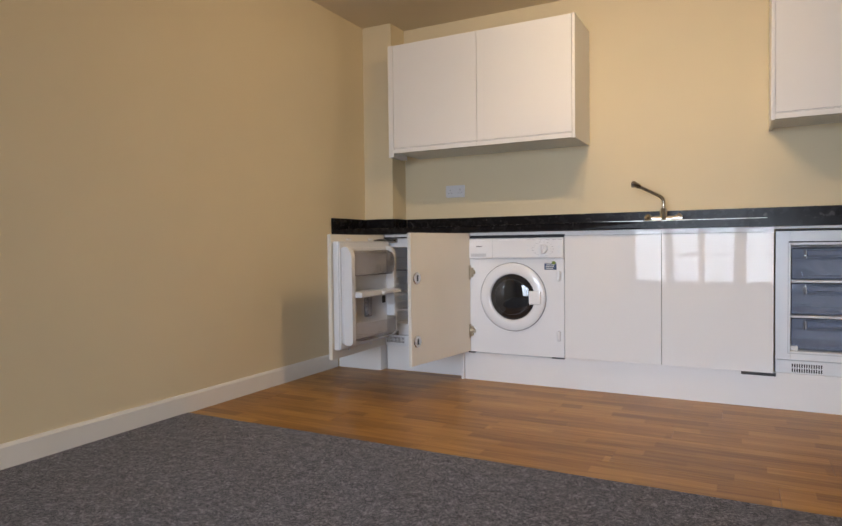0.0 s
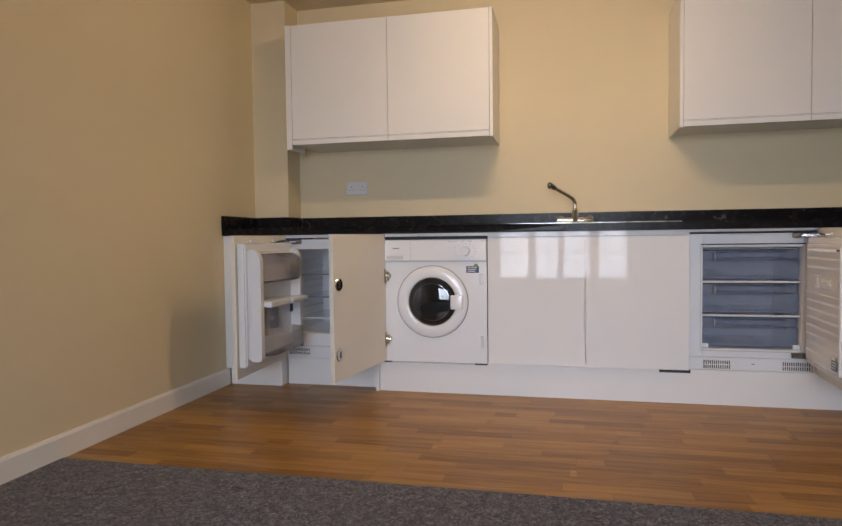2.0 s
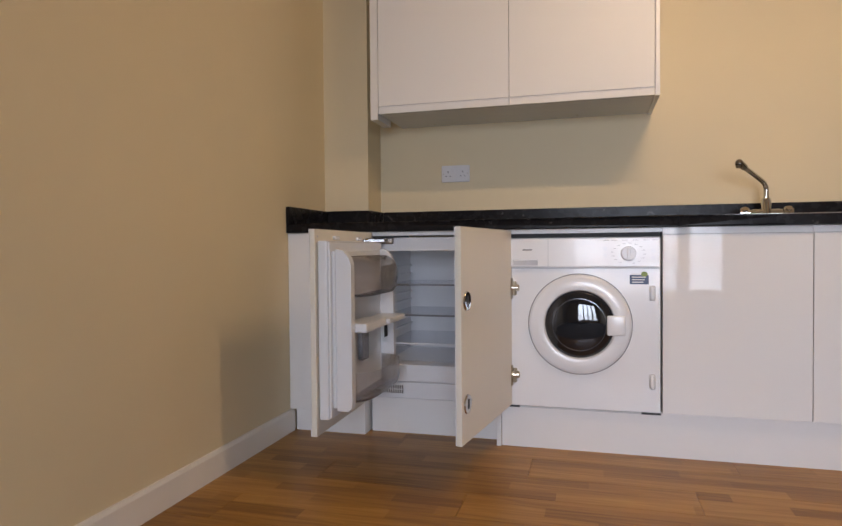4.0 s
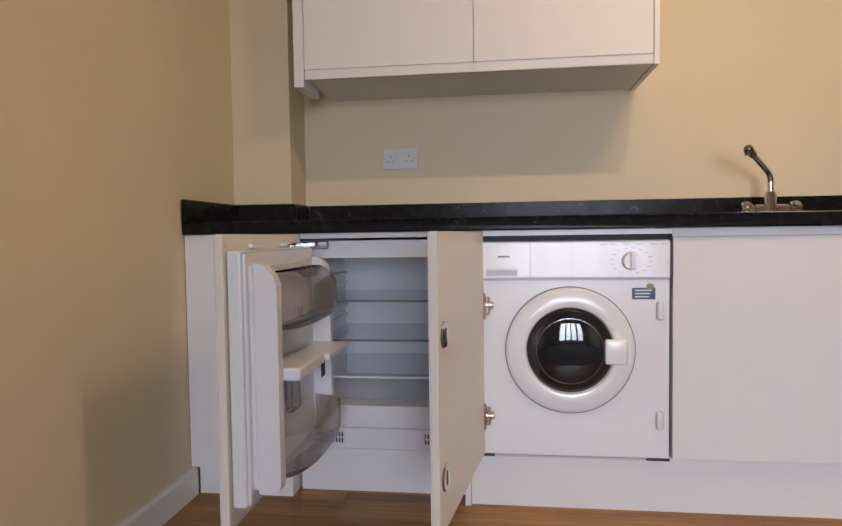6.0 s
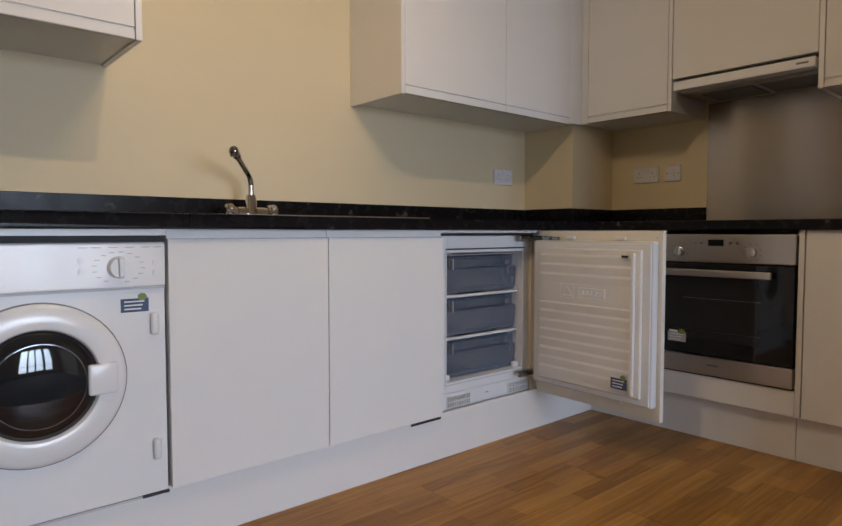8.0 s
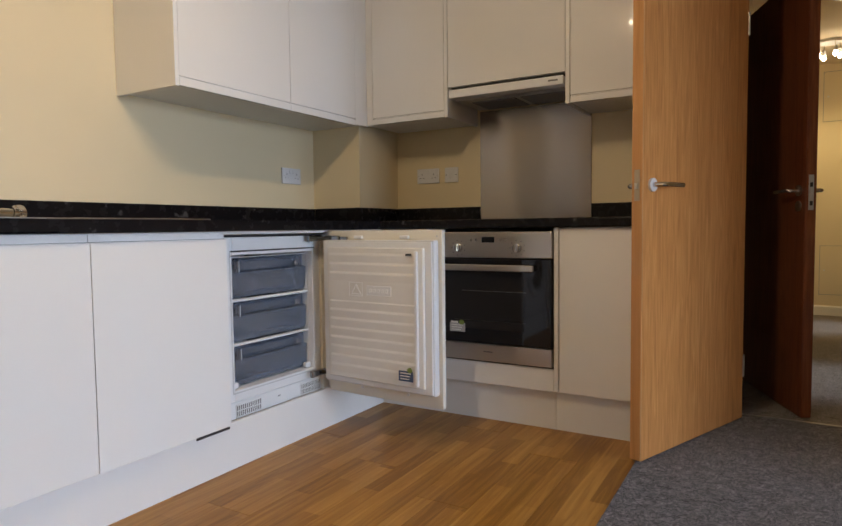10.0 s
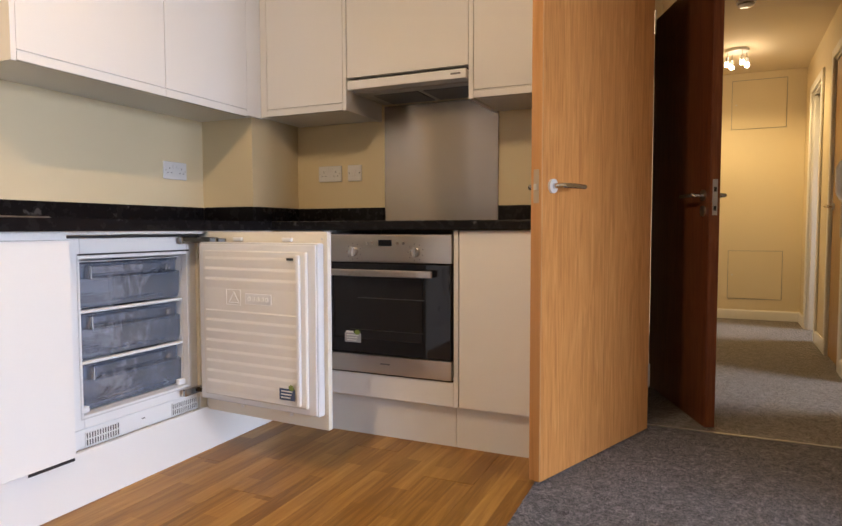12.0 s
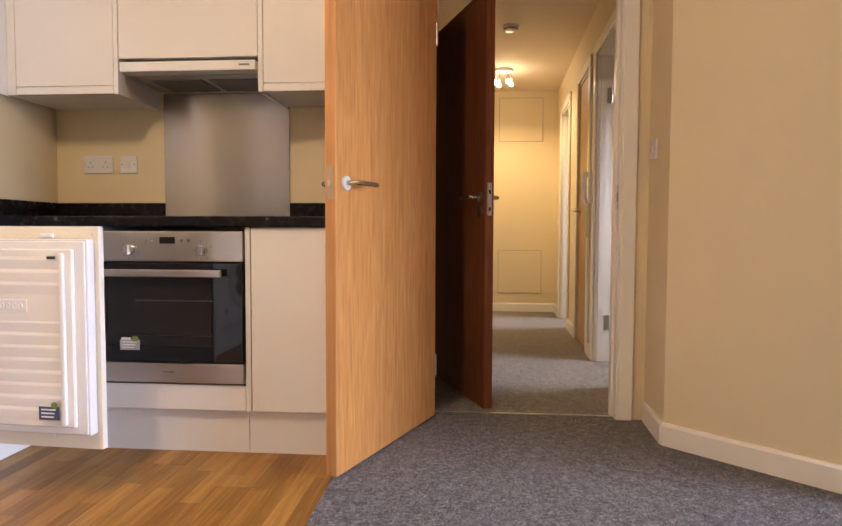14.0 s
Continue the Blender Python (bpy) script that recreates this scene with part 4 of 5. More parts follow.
vent(fr, 0.80, 0.925, 0.190, 0.230, -0.575)
for i, z in enumerate((0.655, 0.520, 0.398)):
    s = part("glass_shelf", one(0.43, 0.890, -0.52 + 0.02 * (i < 2), -0.105, z, z + 0.005), SHELF_GLASS, fr, "clear glass shelf")
    part("shelf_trim", one(0.43, 0.890, -0.53 + 0.02 * (i < 2), -0.52 + 0.02 * (i < 2), z + 0.000, z + 0.007, 0.001), PRINT if i < 2 else LINER, s)
part("crisper_back", one(0.43, 0.890, -0.51, -0.49, 0.322, 0.385), SHELF_GLASS, fr, "low clear crisper front")
for z in (0.44, 0.48, 0.56, 0.60, 0.69, 0.73):
    part("shelf_runner", one(0.4255, 0.437, -0.50, -0.11, z, z + 0.010, 0.002), LINER, fr)
    part("shelf_runner", one(0.883, 0.8945, -0.50, -0.11, z, z + 0.010, 0.002), LINER, fr)
cold_hinge(fr, 0.400, 0.852, 1)
cold_hinge(fr, 0.400, 0.258, 1)
# Dark strip paints the shade of the gap over the fridge
part("gap_shade_strip", one(0.378, 0.56, -0.582, -0.575, 0.8665, 0.8735), RUBBER_GAP, fr)


def cold_door(parent, hinge, angle, side):
    """An integrated appliance door: insulated slab with gasket and liner, and the furniture panel outside it.
    Local x runs from hinge to free edge; side +1: the inside faces local +y."""
    m = Matrix.Translation(Vector(hinge) - ORIGIN[parent.name]) @ Matrix.Rotation(radians(angle), 4, "Z")
    s = side

    def bx(x0, x1, y0, y1, z0, z1, bev=0.0, seg=1):
        return one(x0, x1, s * y0, s * y1, z0, z1, bev, seg)
    d = part("door", bx(0.0, 0.596, 0.0, 0.019, ZB, ZT - 0.004, 0.001), INNER, parent, "open furniture panel with ivory inner face", m=m)
    part("gloss_face", bx(0.0005, 0.5955, -0.0035, -0.0005, ZB + 0.0005, ZT - 0.0045), GLOSS, d)
    part("insulated_slab", bx(0.012, 0.584, 0.0225, 0.058, 0.232, 0.848, 0.006, 2), LINER, d, "white door slab")
    part("gasket", bx(0.018, 0.579, 0.0585, 0.0662, 0.238, 0.842, 0.003, 2), LINER, d, "pale rubber door seal")
    part("gasket_lip", bx(0.015, 0.582, 0.0583, 0.0605, 0.235, 0.845, 0.001), GASKET, d)
    for x in (0.16, 0.40):
        part("fixing_clip", bx(x, x + 0.045, 0.0195, 0.032, ZT - 0.040, ZT - 0.026, 0.003), LINER, d, "white plastic fixing clip")
        part("fixing_screw", cyl(bmesh.new(), (x + 0.03, s * 0.0195, 0.215), (x + 0.03, s * 0.026, 0.215), 0.007, n=12), LINER, d)
    part("screw_hole", cyl(bmesh.new(), (0.574, s * 0.0192, ZT - 0.03), (0.574, s * 0.0200, ZT - 0.03), 0.004, n=10), GASKET, d)
    return d, bx


fdoor, bx = cold_door(fr, (0.382, FY + 0.002, 0.0), 270.8, 1)
# inside of the fridge door: liner walls, two clear bins and the egg shelf
part("door_liner", bx(0.055, 0.566, 0.0665, 0.082, 0.270, 0.812, 0.004), LINER, fdoor)
for x0, x1 in ((0.055, 0.085), (0.532, 0.566)):
    b = bmesh.new()
    prism(b, [(0.082, 0.262), (0.122, 0.262), (0.134, 0.272), (0.137, 0.290), (0.137, 0.765), (0.128, 0.790), (0.106, 0.814), (0.082, 0.818)], 0, x0, x1)
    part("liner_side", b, LINER, fdoor, "moulded liner upright")


def curved_bin(z0, z1, depth, lid):
    b = bmesh.new()
    n = 16
    prof = []
    for i in range(n + 1):
        u = i / n
        x = 0.089 + 0.439 * u
        y = 0.085 + depth * (1 - (2 * u - 1) ** 4) ** 0.5
        prof.append((x, y))
    swell = (0.80, 0.93, 1.0, 0.98, 0.84, 0.50) if lid else (0.78, 0.92, 1.0, 1.0, 1.0, 1.0)
    rings = []
    for u, k in zip((0.0, 0.12, 0.40, 0.66, 0.88, 1.0), swell):
        rings.append([b.verts.new((x, 0.085 + (y - 0.085) * k, z0 + (z1 - z0) * u)) for x, y in prof])
    for lo, hi in zip(rings, rings[1:]):
        for i in range(n):
            b.faces.new((lo[i], lo[i + 1], hi[i + 1], hi[i]))
    b.faces.new(rings[0])
    if lid:
        b.faces.new(rings[-1][::-1])
    bmesh.ops.solidify(b, geom=b.faces[:], thickness=0.0025)
    return b


bn = part("balcony_bin", curved_bin(0.650, 0.792, 0.108, True), BIN, fdoor, "clear dairy compartment with curved lid", True)
bn = part("balcony_bin", curved_bin(0.280, 0.385, 0.112, False), BIN, fdoor, "clear bottle balcony", True)
eg = part("egg_shelf", bx(0.088, 0.298, 0.083, 0.190, 0.532, 0.552, 0.006, 2), LINER, fdoor, "white door shelf")
part("egg_shelf", bx(0.300, 0.528, 0.083, 0.178, 0.528, 0.560, 0.006, 2), LINER, fdoor, "white door shelf with raised rim")
part("bottle_guard", bx(0.30, 0.36, 0.0825, 0.105, 0.40, 0.52, 0.004), BIN, fdoor)
part("rating_label", bx(0.235, 0.275, 0.1585, 0.1592, 0.478, 0.522), RUBBER_GAP, fdoor, "small dark label")

# ---- freezer ----
fz = thing("freezer", (2.9, -0.3, 0.168), "white integrated freezer with three clear drawers, door open", "freezer")
b = bmesh.new()
FX0, FX1, FZ0, FZ1 = 2.668, 3.128, 0.282, 0.800
cavity(b, FX0, FX1, -0.515, -0.10, FZ0, FZ1)
part("liner", b, LINER, fz)
for x0, x1, z0, z1 in ((2.603, FX0, 0.240, 0.868), (FX1, 3.174, 0.240, 0.868), (FX0, FX1, FZ1, 0.868), (FX0, FX1, 0.240, FZ0)):
    part("front_frame", one(x0, x1, -0.545, -0.516, z0, z1, 0.002), LINER, fz)
part("inner_seal", one(2.660, 3.14, -0.5475, -0.546, FZ1 + 0.012, FZ1 + 0.018), RUBBER_GAP, fz)
part("inner_seal", one(2.655, 2.6595, -0.5475, -0.546, FZ0 - 0.012, FZ1 + 0.018), GASKET, fz)
part("inner_seal", one(2.660, 3.1395, -0.5475, -0.546, FZ0 - 0.012, FZ0 - 0.007), GASKET, fz)
part("base_grille", one(2.603, 3.174, -0.540, -0.40, 0.170, 0.238, 0.003), LINER, fz, "white base fascia")
vent(fz, 2.672, 2.802, 0.178, 0.224, -0.541)
vent(fz, 3.040, 3.168, 0.178, 0.224, -0.541)
part("badge", one(2.90, 2.915, -0.5412, -0.540, 0.205, 0.209), PRINT, fz)
# No rubber here: a dark strip paints the shade of the plinth gap
part("plinth_gap_shade", one(2.455, 2.606, -0.5775, -0.5755, 0.158, 0.1765), RUBBER_GAP, fz, "dark strip for the shade between door and plinth")
# Dark strip paints the shade of the gap over the freezer
part("gap_shade_strip", one(2.605, 3.18, -0.550, -0.543, 0.8685, 0.8765), RUBBER_GAP, fz)
part("side_gap", one(3.176, 3.212, -0.555, -0.10, 0.172, 0.868), INNER, fz)
hs = (FZ1 - FZ0) / 3
for k in range(3):
    z0, z1 = FZ0 + hs * k + 0.006, FZ0 + hs * (k + 1) - 0.012
    bb = bmesh.new()
    y = -0.511
    prism(bb, [(y + 0.012, z0), (y + 0.004, z0 + 0.02), (y, z1 - 0.055), (y + 0.022, z1 - 0.05), (y + 0.020, z1 - 0.008), (y + 0.004, z1), (y + 0.012, z1 + 0.002), (y + 0.026, z1 - 0.008), (y + 0.026, z0)], 0, FX0 + 0.006, FX1 - 0.006)
    d = part("drawer", bb, DRAWER, fz, "clear blue-grey freezer drawer")
    part("drawer_side", one(FX0 + 0.006, FX0 + 0.010, y + 0.026, -0.14, z0, z1 - 0.01), DRAWER, d)
    part("drawer_side", one(FX1 - 0.010, FX1 - 0.006, y + 0.026, -0.14, z0, z1 - 0.01), DRAWER, d)
    part("drawer_floor", one(FX0 + 0.010, FX1 - 0.010, y + 0.026, -0.14, z0, z0 + 0.004), DRAWER, d)
    part("pull_recess", one(FX0 + 0.07, FX1 - 0.06, y + 0.016, y + 0.020, z1 - 0.045, z1 - 0.014, 0.004), DRAWER, d)
    part("pull_stop", one(FX0 + 0.055, FX0 + 0.065, y - 0.002, y + 0.02, z1 - 0.058, z1 - 0.012, 0.003), BIN, d)
    part("pull_edge", one(FX0 + 0.066, FX1 - 0.058, y - 0.0005, y + 0.021, z1 - 0.014, z1 - 0.0115), DRAWER_LINE, d, "dark moulded pull edge")
    part("pull_edge", one(FX0 + 0.066, FX1 - 0.058, y - 0.0008, y + 0.004, z1 - 0.060, z1 - 0.0582), DRAWER_LINE, d, "dark moulded pull edge")
    part("top_edge", one(FX0 + 0.008, FX1 - 0.008, y + 0.001, y + 0.012, z1 + 0.0005, z1 + 0.0028), LINER, d, "pale drawer rim")
    for q in range(7):
        part("moulded_slot", one(FX0 + 0.15 + 0.034 * q, FX0 + 0.172 + 0.034 * q, y + 0.003, y + 0.0055, z0 + 0.016, z0 + 0.020), DRAWER_LINE, d)
    part("pull_edge", one(FX0 + 0.066, FX0 + 0.0685, y - 0.0005, y + 0.021, z1 - 0.058, z1 - 0.0145), GASKET, d, "pale moulded pull edge")
    for q in range(4):
        part("moulded_rib", one(FX0 + 0.02, FX0 + 0.13 - 0.02 * q, y - 0.0035, y + 0.002, z0 + 0.018 + 0.010 * q, z0 + 0.021 + 0.010 * q, 0.001), DRAWER, d)
    part("stop_tab", one(FX1 - 0.075, FX1 - 0.045, y - 0.001, y + 0.012, z1 - 0.05, z1 - 0.025, 0.004), BIN, d)
    if k < 2:
        part("shelf_rail", one(FX0 + 0.002, FX1 - 0.002, -0.522, -0.500, z1 + 0.004, z1 + 0.012, 0.002), LINER, fz, "white shelf edge")
for x0 in (FX0 + 0.001, FX1 - 0.034):
    part("drawer_stop", one(x0, x0 + 0.033, -0.528, -0.508, FZ0 + 0.001, FZ0 + 0.024, 0.004, 2), LINER, fz, "white drawer stop block")
cold_hinge(fz, 3.165, 0.856, -1, -0.570)
cold_hinge(fz, 3.165, 0.262, -1, -0.570)
zdoor, bx = cold_door(fz, (3.193, FY + 0.002, 0.0), 266.5, -1)
b = bmesh.new()
box(b, 0.05, 0.548, -0.080, -0.0665, 0.262, 0.818, 0.004)
n = 26
rows = []
for i in range(n * 4 + 1):
    u = i / (n * 4)
    z = 0.285 + 0.51 * u
    w = (u * 13.0) % 1.0
    flat = 0.60 < u < 0.765
    y = 0.083 + (0.0 if flat else 0.0030 * (w / 0.74 if w < 0.74 else (1 - w) / 0.26))
    rows.append((y, z))
va = [b.verts.new((0.070, -y, z)) for y, z in rows]
vb = [b.verts.new((0.508, -y, z)) for y, z in rows]
for i in range(len(rows) - 1):
    b.faces.new((va[i], va[i + 1], vb[i + 1], vb[i]))
wa_ = [b.verts.new((0.068, -0.080, z)) for y, z in rows]
wb_ = [b.verts.new((0.510, -0.080, z)) for y, z in rows]
for i in range(len(rows) - 1):
    b.faces.new((wa_[i], wa_[i + 1], va[i + 1], va[i]))
    b.faces.new((vb[i], vb[i + 1], wb_[i + 1], wb_[i]))
bmesh.ops.recalc_face_normals(b, faces=b.faces[:])
rl = part("ribbed_liner", b, RIBBED, zdoor, "ribbed inner door liner")
part("liner_edge", one(0.511, 0.526, -0.093, -0.0802, 0.272, 0.805, 0.004, 2), LINER, rl)
part("moulded_mark", one(0.270, 0.395, -0.0852, -0.0826, 0.622, 0.662, 0.002), LINER, rl, "raised moulded rectangle")
for i in range(5):
    part("moulded_dot", one(0.285 + 0.021 * i, 0.297 + 0.021 * i, -0.0868, -0.0850, 0.634, 0.650, 0.003), LINER, rl)
tri = [(0.188, 0.624), (0.238, 0.624), (0.213, 0.664)]
for i in range(3):
    (xa, za), (xb, zb) = tri[i], tri[(i + 1) % 3]
    part("moulded_line", cyl(bmesh.new(), (xa, -0.0832, za), (xb, -0.0832, zb), 0.0022, n=8), LINER, rl)
for (xa, za), (xb, zb) in (((0.176, 0.616), (0.246, 0.616)), ((0.246, 0.616), (0.246, 0.672)), ((0.246, 0.672), (0.176, 0.672)), ((0.176, 0.672), (0.176, 0.616))):
    part("moulded_line", cyl(bmesh.new(), (xa, -0.0832, za), (xb, -0.0832, zb), 0.0014, n=8), LINER, rl)
part("rating_tag", one(0.472, 0.500, -0.0915, -0.0890, 0.787, 0.796), RUBBER_GAP, rl, "tiny dark tag")
st = sticker(zdoor, (0.468, -0.0915, 0.310), 0.070, 0.042, NAVY)

# ---- sink and tap ----
sk = thing("kitchen_sink", (2.08, -0.33, WT), "stainless steel inset sink with drainer", "sink")
b = bmesh.new()
z0, z1 = WT + 0.0005, WT + 0.0055
box(b, 1.595, SX0, -0.555, -0.095, z0, z1, 0.003)
box(b, SX0, SX1, -0.555, SY0, z0, z1)
box(b, SX0, SX1, SY1, -0.095, z0, z1)
box(b, SX1, 2.570, -0.555, -0.095, z0, z1, 0.003)
part("rim", b, SATINSTEEL, sk)
b = bmesh.new()
box(b, SX0 + 0.001, SX1 - 0.001, SY0 + 0.001, SY1 - 0.001, WT - 0.155, WT - 0.150)
box(b, SX0 + 0.001, SX0 + 0.004, SY0 + 0.001, SY1 - 0.001, WT - 0.150, z1)
box(b, SX1 - 0.004, SX1 - 0.001, SY0 + 0.001, SY1 - 0.001, WT - 0.150, z1)
box(b, SX0 + 0.004, SX1 - 0.004, SY0 + 0.001, SY0 + 0.004, WT - 0.150, z1)
box(b, SX0 + 0.004, SX1 - 0.004, SY1 - 0.004, SY1 - 0.001, WT - 0.150, z1)
part("bowl", b, SATINSTEEL, sk)
for k in range(8):
    part("drainer_rib", one(2.10, 2.50, -0.50 + 0.05 * k, -0.49 + 0.05 * k, z1 - 0.002, z1 + 0.002, 0.0015), SATINSTEEL, sk)

TX, TY, TZ = 2.045, -0.130, WT + 0.0055
tp = thing("mixer_tap", (TX, TY, TZ), "chrome mixer tap with two cross-head handles and bent spout", "tap")
b = bmesh.new()
lathe(b, [(0.030, 0.0), (0.030, 0.006), (0.024, 0.012), (0.021, 0.030), (0.020, 0.075), (0.016, 0.085), (0.0005, 0.087)], (TX, TY, TZ), Matrix.Identity(3), 28)
part("base", b, CHROME, tp, "", True)
b = bmesh.new()
cyl(b, (TX - 0.055, TY, TZ + 0.022), (TX + 0.055, TY, TZ + 0.022), 0.017, n=24)
part("crossbar", b, CHROME, tp, "", True)
tip = Vector((1.903, -0.300, 1.160))
top = Vector((TX, TY, TZ + 0.135))
pts = [Vector((TX, TY, TZ + 0.08))]
pts.append(Vector((TX, TY, TZ + 0.120)))
d = (tip - top)
c1 = Vector((TX, TY, TZ + 0.150))
for i in range(1, 8):
    u = i / 8
    pts.append((1 - u) ** 2 * Vector((TX, TY, TZ + 0.120)) + 2 * u * (1 - u) * c1 + u * u * (top + d * 0.22 + Vector((0, 0, 0.008))))
pts.append(top + d * 0.3 + Vector((0, 0, 0.008)))
pts.append(tip - d * 0.12)
part("spout", tube(bmesh.new(), pts, 0.0105, 18), CHROME, tp, "", True)
b = bmesh.new()
e = d.normalized()
cyl(b, tip - d * 0.17, tip + d * 0.02, 0.0145, n=22)
ball(b, tip + Vector((0, 0, -0.002)), 0.0165, 1, 1, 1.05, 22, 14)
cyl(b, tip + Vector((0, 0, -0.022)), tip + Vector((0, 0, -0.002)), 0.0125, 0.0155, n=22)
part("nozzle", b, NOZZLE, tp, "darker nozzle end", True)
for s in (-1, 1):
    b = bmesh.new()
    cyl(b, (TX + s * 0.055, TY, TZ + 0.022), (TX + s * 0.066, TY, TZ + 0.024), 0.014, n=20)
    for a in range(4):
        v = Matrix.Rotation(radians(45 + 90 * a), 3, "X") @ Vector((0, 0, 1))
        p = Vector((TX + s * 0.085, TY, TZ + 0.024))
        cyl(b, p, p + v * 0.026, 0.011, 0.012, 12)
    cyl(b, (TX + s * 0.066, TY, TZ + 0.024), (TX + s * 0.104, TY, TZ + 0.024), 0.019, 0.017, 20)
    part("cross_head", b, CHROME, tp, "chrome cross-head handle", True)


# ---- sockets, switches ----
def faceplate(name, place, rz, w, label, double=True):
    """A white wall plate, built facing -y."""
    s = thing(name, place, label, "socket" if double else "switch", rz=rz, local=True)
    h = 0.086
    p = part("plate", one(-w / 2, w / 2, -0.010, -0.0005, -h / 2, h / 2, 0.004, 2), PLASTIC, s)
    if double:
        for c in (-0.038, 0.038):
            for dx, dz, sx, sz in ((0, 0.010, 0.0022, 0.0045), (-0.011, -0.012, 0.0035, 0.002), (0.011, -0.012, 0.0035, 0.002)):
                part("pin_slot", one(c + dx - sx, c + dx + sx, -0.0106, -0.0098, dz - sz, dz + sz), PRINT, s)
            q = c * 0.34
            part("rocker", one(q - 0.0075, q + 0.0075, -0.0135, -0.0095, 0.012, 0.030, 0.0015), PLASTIC, s, "white rocker switch")
        for c in (-0.062, 0.062):
            part("screw", cyl(bmesh.new(), (c, -0.0098, 0), (c, -0.0112, 0), 0.0035, n=12), SATINSTEEL, s)
    else:
        part("rocker", one(-0.010, 0.010, -0.0145, -0.0095, -0.016, 0.016, 0.002), PLASTIC, s, "white rocker switch")
        for c in (-0.031, 0.031):
            part("screw", cyl(bmesh.new(), (c, -0.0098, 0), (c, -0.0112, 0), 0.0035, n=12), PRINT, s)
    return s


faceplate("wall_socket", (0.643, 0, 1.200), 0, 0.147, "white double wall socket below the wall cabinet")
faceplate("wall_socket", (3.605, 0, 1.187), 0, 0.147, "white double wall socket near the corner duct")
faceplate("wall_socket", (W, -0.540, 1.197), -90, 0.147, "white double wall socket beside the splashback")
faceplate("cooker_switch", (W, -0.694, 1.197), -90, 0.086, "white single cooker switch beside the splashback", False)
faceplate("light_switch", (4.095, -3.157, 1.24), 180 + 2.6, 0.086, "white light switch beside the doorway", False)


# ---- ceiling lights ----
def bulb_drop(f, x, y, z, material, r):
    """One stem with its holder and bulb, under a ceiling plate; z: the bulb's height below the ceiling."""
    part("stem", cyl(bmesh.new(), (x * 0.94, y * 0.94, -0.0225), (x, y, z + 0.060), 0.005, n=10), CHROME, f, "", True)
    h = part("lamp_holder", cyl(bmesh.new(), (x, y, z + 0.062), (x, y, z + 0.024), 0.013, 0.018, 18), PLASTIC, f, "", True)
    bl = part("bulb", ball(bmesh.new(), (x, y, z), r), material, h, "glowing warm bulb", True)
    bl.visible_shadow = False


def round_light(place, label, power, colour):
    """A round plate with four hanging bulbs."""
    f = thing("ceiling_light", place, label, "ceiling light", "ceiling lights", local=True)
    part("ceiling_plate", cyl(bmesh.new(), (0, 0, 0), (0, 0, -0.022), 0.092, 0.088, 40), PLASTIC, f, "round white ceiling plate", True)
    for a in (25, 115, 205, 295):
        x, y = 0.085 * math.cos(radians(a)), 0.085 * math.sin(radians(a))
        bulb_drop(f, x, y, -0.128, BULB_DIM, 0.019)
        p = Vector(place) + Vector((x, y, -0.128))
        spot_light("bulb_light", p, p + Vector((0, 0, -1)), power, colour, 158)
    return f


def bar_light(place, label, power, colour, xs):
    """A long plate with its bulbs in a row along x."""
    f = thing("ceiling_light", place, label, "ceiling light", "ceiling lights", local=True)
    part("ceiling_plate", one(min(xs) - 0.05, max(xs) + 0.05, -0.03, 0.03, -0.022, 0.0, 0.008, 3), PLASTIC, f, "long white ceiling plate")
    for x in xs:
        bulb_drop(f, x, 0.0, -0.088, BULB, 0.011)
        p = Vector(place) + Vector((x, 0, -0.086))
        spot_light("bulb_light", p, p + Vector((0.05, 0.1, -1)), power, colour, 150)
    return f


round_light((7.21, -2.645, CH - 0.001), "white four-bulb ceiling light in the hall, lit", 7.0, WARM)
bar_light((1.90, -1.40, CH - 0.001), "white four-bulb ceiling light in the kitchen, lit", 2.6, LAMP, (0.205, 0.04, -0.18, -0.235))

# ---- hall details ----
sm = thing("smoke_alarm", (5.97, -2.635, CH - 0.001), "white round smoke alarm on the hall ceiling", "smoke alarm", local=True)
part("body", lathe(bmesh.new(), [(0.0005, -0.040), (0.040, -0.040), (0.050, -0.034), (0.052, -0.020), (0.060, -0.018), (0.060, 0.0)], (0, 0, 0), Matrix.Identity(3), 32), PLASTIC, sm, "", True)
part("vent_ring", lathe(bmesh.new(), [(0.0512, -0.030), (0.0525, -0.030), (0.0525, -0.023), (0.0512, -0.023)], (0, 0, 0), Matrix.Identity(3), 32), PRINT, sm, "dark slotted ring", True)


def hatch(z0, z1, label):
    y0, y1 = -3.122, -2.650
    h = thing("access_hatch", (HE, -2.886, z0), label, "hatch", "access hatches")
    part("panel", one(HE - 0.006, HE - 0.0015, y0 + 0.006, y1 - 0.006, z0 + 0.006, z1 - 0.006), CREAM, h)
    b = bmesh.new()
    for a0, a1, c0, c1 in ((y0, y1, z0, z0 + 0.004), (y0, y1, z1 - 0.004, z1), (y0, y0 + 0.004, z0 + 0.004, z1 - 0.004), (y1 - 0.004, y1, z0 + 0.004, z1 - 0.004)):
        box(b, HE - 0.004, HE - 0.001, a0, a1, c0, c1)
    part("groove", b, SHADOWGAP, h, "thin dark joint")
    part("lock", cyl(bmesh.new(), (HE - 0.006, y1 - 0.04, (z0 + z1) / 2), (HE - 0.0085, y1 - 0.04, (z0 + z1) / 2), 0.008, n=14), PLASTIC, h)


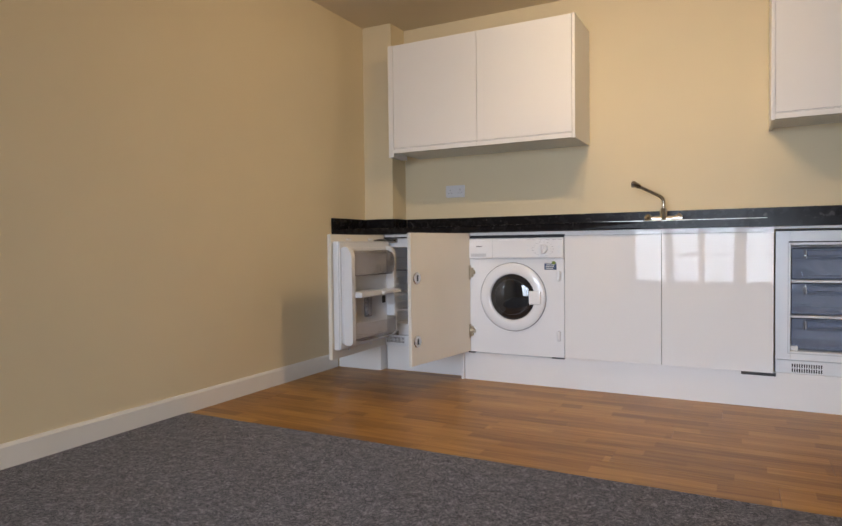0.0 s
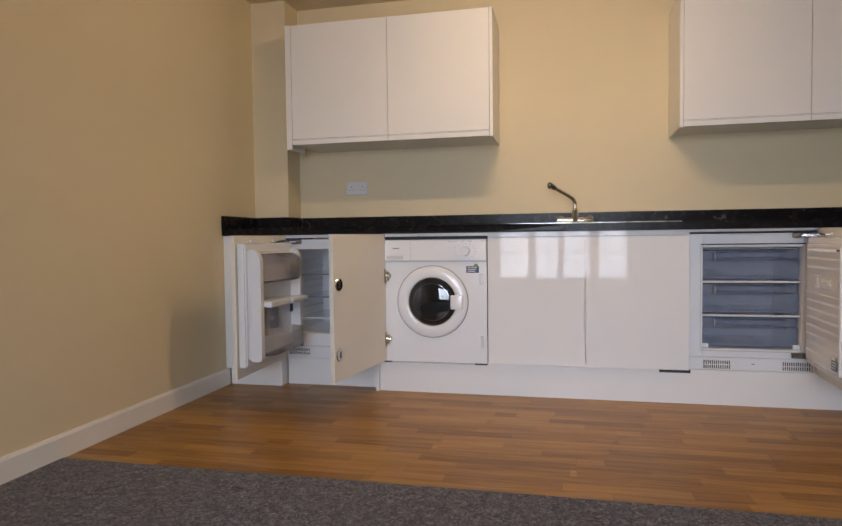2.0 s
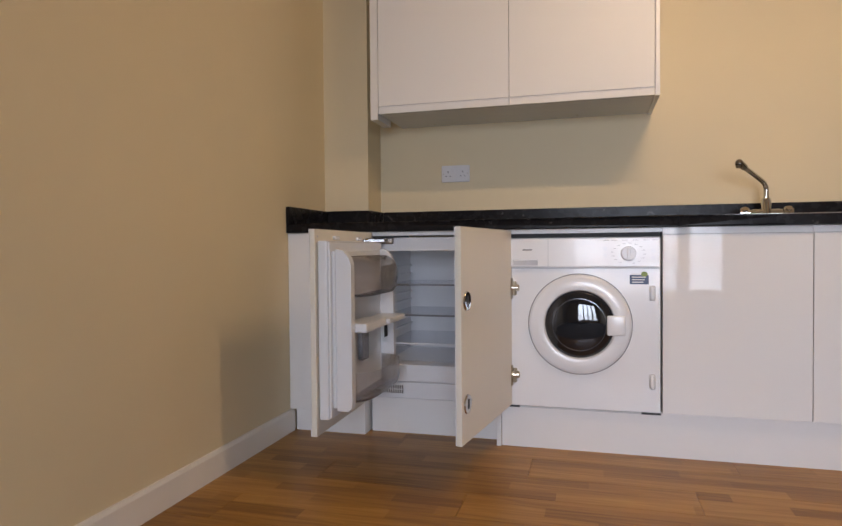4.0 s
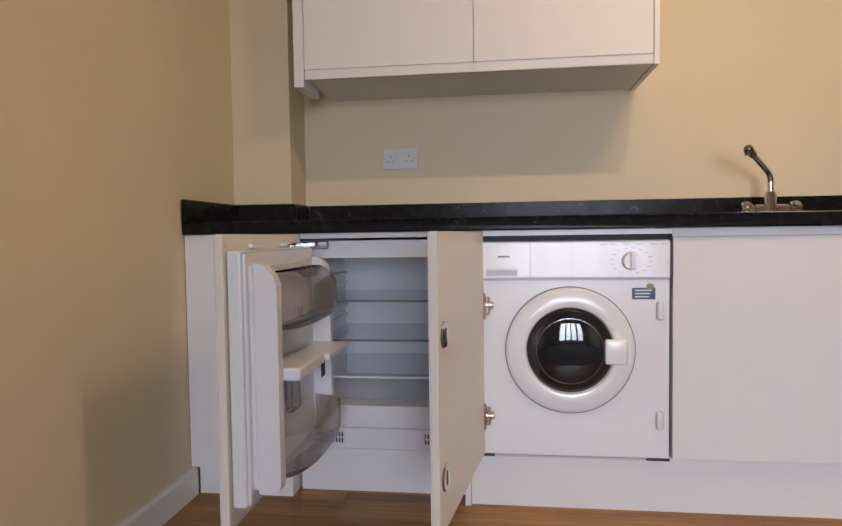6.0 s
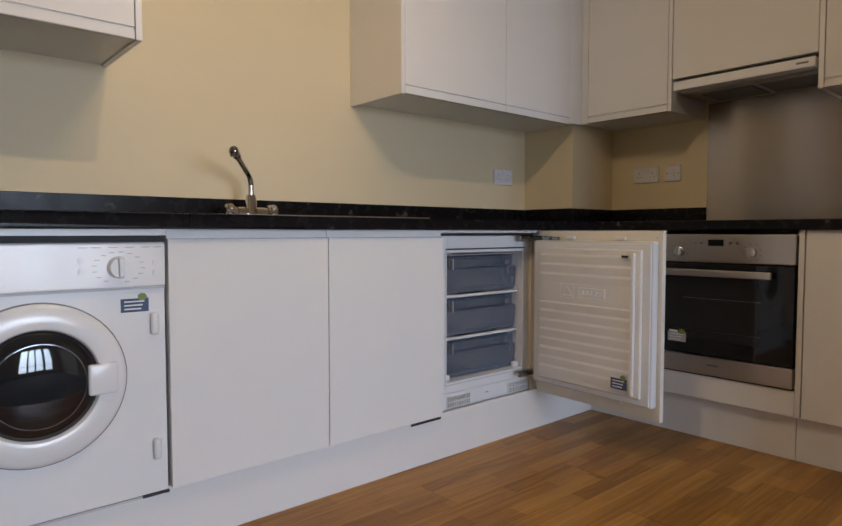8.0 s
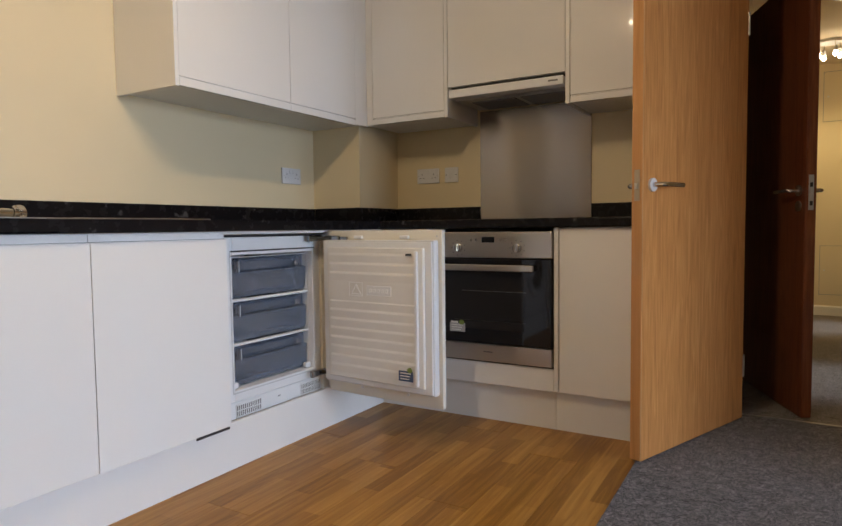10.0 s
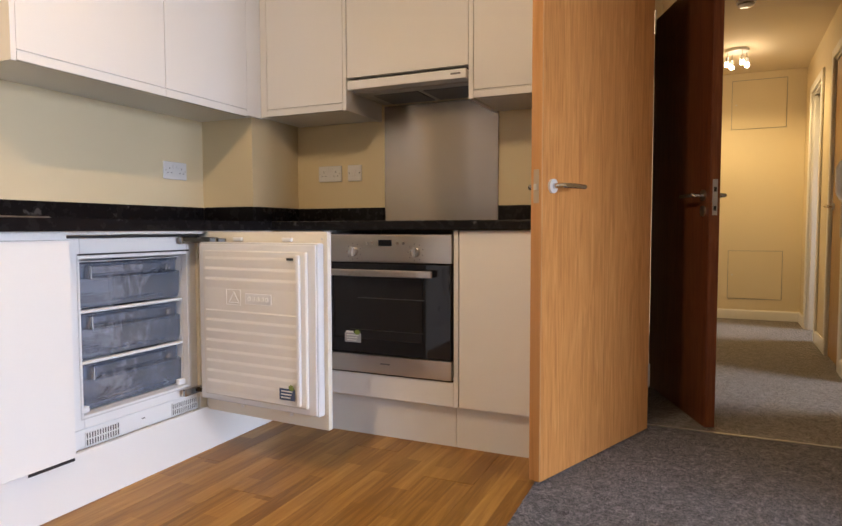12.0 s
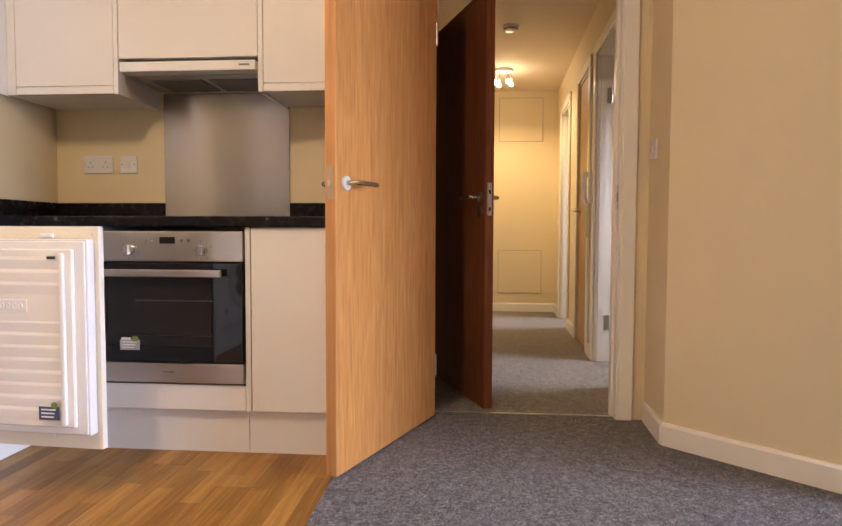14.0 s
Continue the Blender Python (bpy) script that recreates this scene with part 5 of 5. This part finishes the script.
hatch(1.860, 2.332, "cream painted upper access hatch in the hall end wall")
hatch(0.203, 0.679, "cream painted lower access hatch in the hall end wall")

ic = thing("intercom_handset", (5.665, HS, 1.18), "white door-entry handset with coiled cord", "intercom")
part("base", one(5.628, 5.702, HS + 0.001, HS + 0.030, 1.07, 1.29, 0.006, 2), PLASTIC, ic)
b = bmesh.new()
tube(b, [(5.65, HS + 0.040, 1.07), (5.65, HS + 0.060, 1.11), (5.65, HS + 0.062, 1.25), (5.65, HS + 0.042, 1.29)], 0.018, 12)
part("handset", b, PLASTIC, ic, "curved white receiver", True)
pts = []
for i in range(181):
    a = i / 180
    pts.append((5.65 + 0.012 * math.cos(a * 40 * math.pi), HS + 0.035 + 0.012 * math.sin(a * 40 * math.pi), 1.07 - 0.23 * a))
part("cord", tube(bmesh.new(), pts, 0.003, 6), PLASTIC, ic, "coiled cord", True)
hall_side.append(ic)

for z in (0.27, 1.78):
    hg = thing("hinge_plate", (5.513, HS - 0.05, z), "bare steel door hinge on the jamb", "hinge", "hall hinges")
    b = bmesh.new()
    box(b, 5.5085, 5.5135, HS - 0.085, HS - 0.035, z - 0.05, z + 0.05, 0.001)
    cyl(b, (5.507, HS - 0.09, z - 0.05), (5.507, HS - 0.09, z + 0.05), 0.007, n=10)
    part("plate", b, SATINSTEEL, hg)
    hall_side.append(hg)
sk1 = thing("strike_plate", (W + 0.06, DY1, 1.04), "steel strike plate on the door jamb", "strike plate")
pl_ = part("plate", one(W + 0.012, W + 0.040, DY1 + 0.0005, DY1 + 0.0022, 0.985, 1.095, 0.0005), SATINSTEEL, sk1)
part("slot", one(W + 0.018, W + 0.034, DY1 + 0.0023, DY1 + 0.003, 1.02, 1.06), RUBBER_GAP, sk1)
sk2 = thing("strike_plate", (7.614, HS - 0.05, 1.0), "steel strike plate on the far hall jamb", "strike plate")
part("plate", one(7.612, 7.6145, HS - 0.07, HS - 0.03, 0.95, 1.06, 0.0005), SATINSTEEL, sk2)
part("slot", one(7.6112, 7.6118, HS - 0.06, HS - 0.04, 0.985, 1.03), RUBBER_GAP, sk2)
hall_side.append(sk2)
# the hall's south side runs two degrees out of square with the kitchen
skew = Matrix.Translation((8.2, -3.28, 0)) @ Matrix.Rotation(radians(-2.0), 4, "Z") @ Matrix.Translation((-8.2, 3.25, 0))
for ob in hall_side:
    ob.matrix_basis = skew @ ob.matrix_basis

# ---- laminate floor boards ----
lam = tagged(new("wood_floor"), "warm oak three-strip laminate floor of the kitchen", "floor", kind="structure")
BW, BL = 0.1926, 1.285
meshes = {}
row = 0
y = -1.872
while y < -0.05:
    y1 = min(y + BW, -0.02)
    x = -((row * 0.43) % 1.0) * BL
    while x < W:
        a, c = max(x, 0.002), min(x + BL, W - 0.002)
        if c - a > 0.03:
            key = (round(c - a, 3), round(y1 - y, 3))
            if key not in meshes:
                bm = bmesh.new()
                g = 0.0002
                vs = [bm.verts.new(p) for p in ((g, g, -0.012), (key[0] - g, g, -0.012), (key[0] - g, key[1] - g, -0.012), (g, key[1] - g, -0.012))]
                vt = [bm.verts.new(p) for p in ((g + 0.0005, g + 0.0005, 0), (key[0] - g - 0.0005, g + 0.0005, 0), (key[0] - g - 0.0005, key[1] - g - 0.0005, 0), (g + 0.0005, key[1] - g - 0.0005, 0))]
                bm.faces.new(vt)
                for i in range(4):
                    bm.faces.new((vs[i], vs[(i + 1) % 4], vt[(i + 1) % 4], vt[i]))
                me = bpy.data.meshes.new("board")
                bm.to_mesh(me)
                bm.free()
                me.materials.append(LAMINATE)
                meshes[key] = me
            ob = new("board", meshes[key])
            ob.parent = lam
            ob.location = (a, y, 0.0)
        x += BL
    y += BW
    row += 1
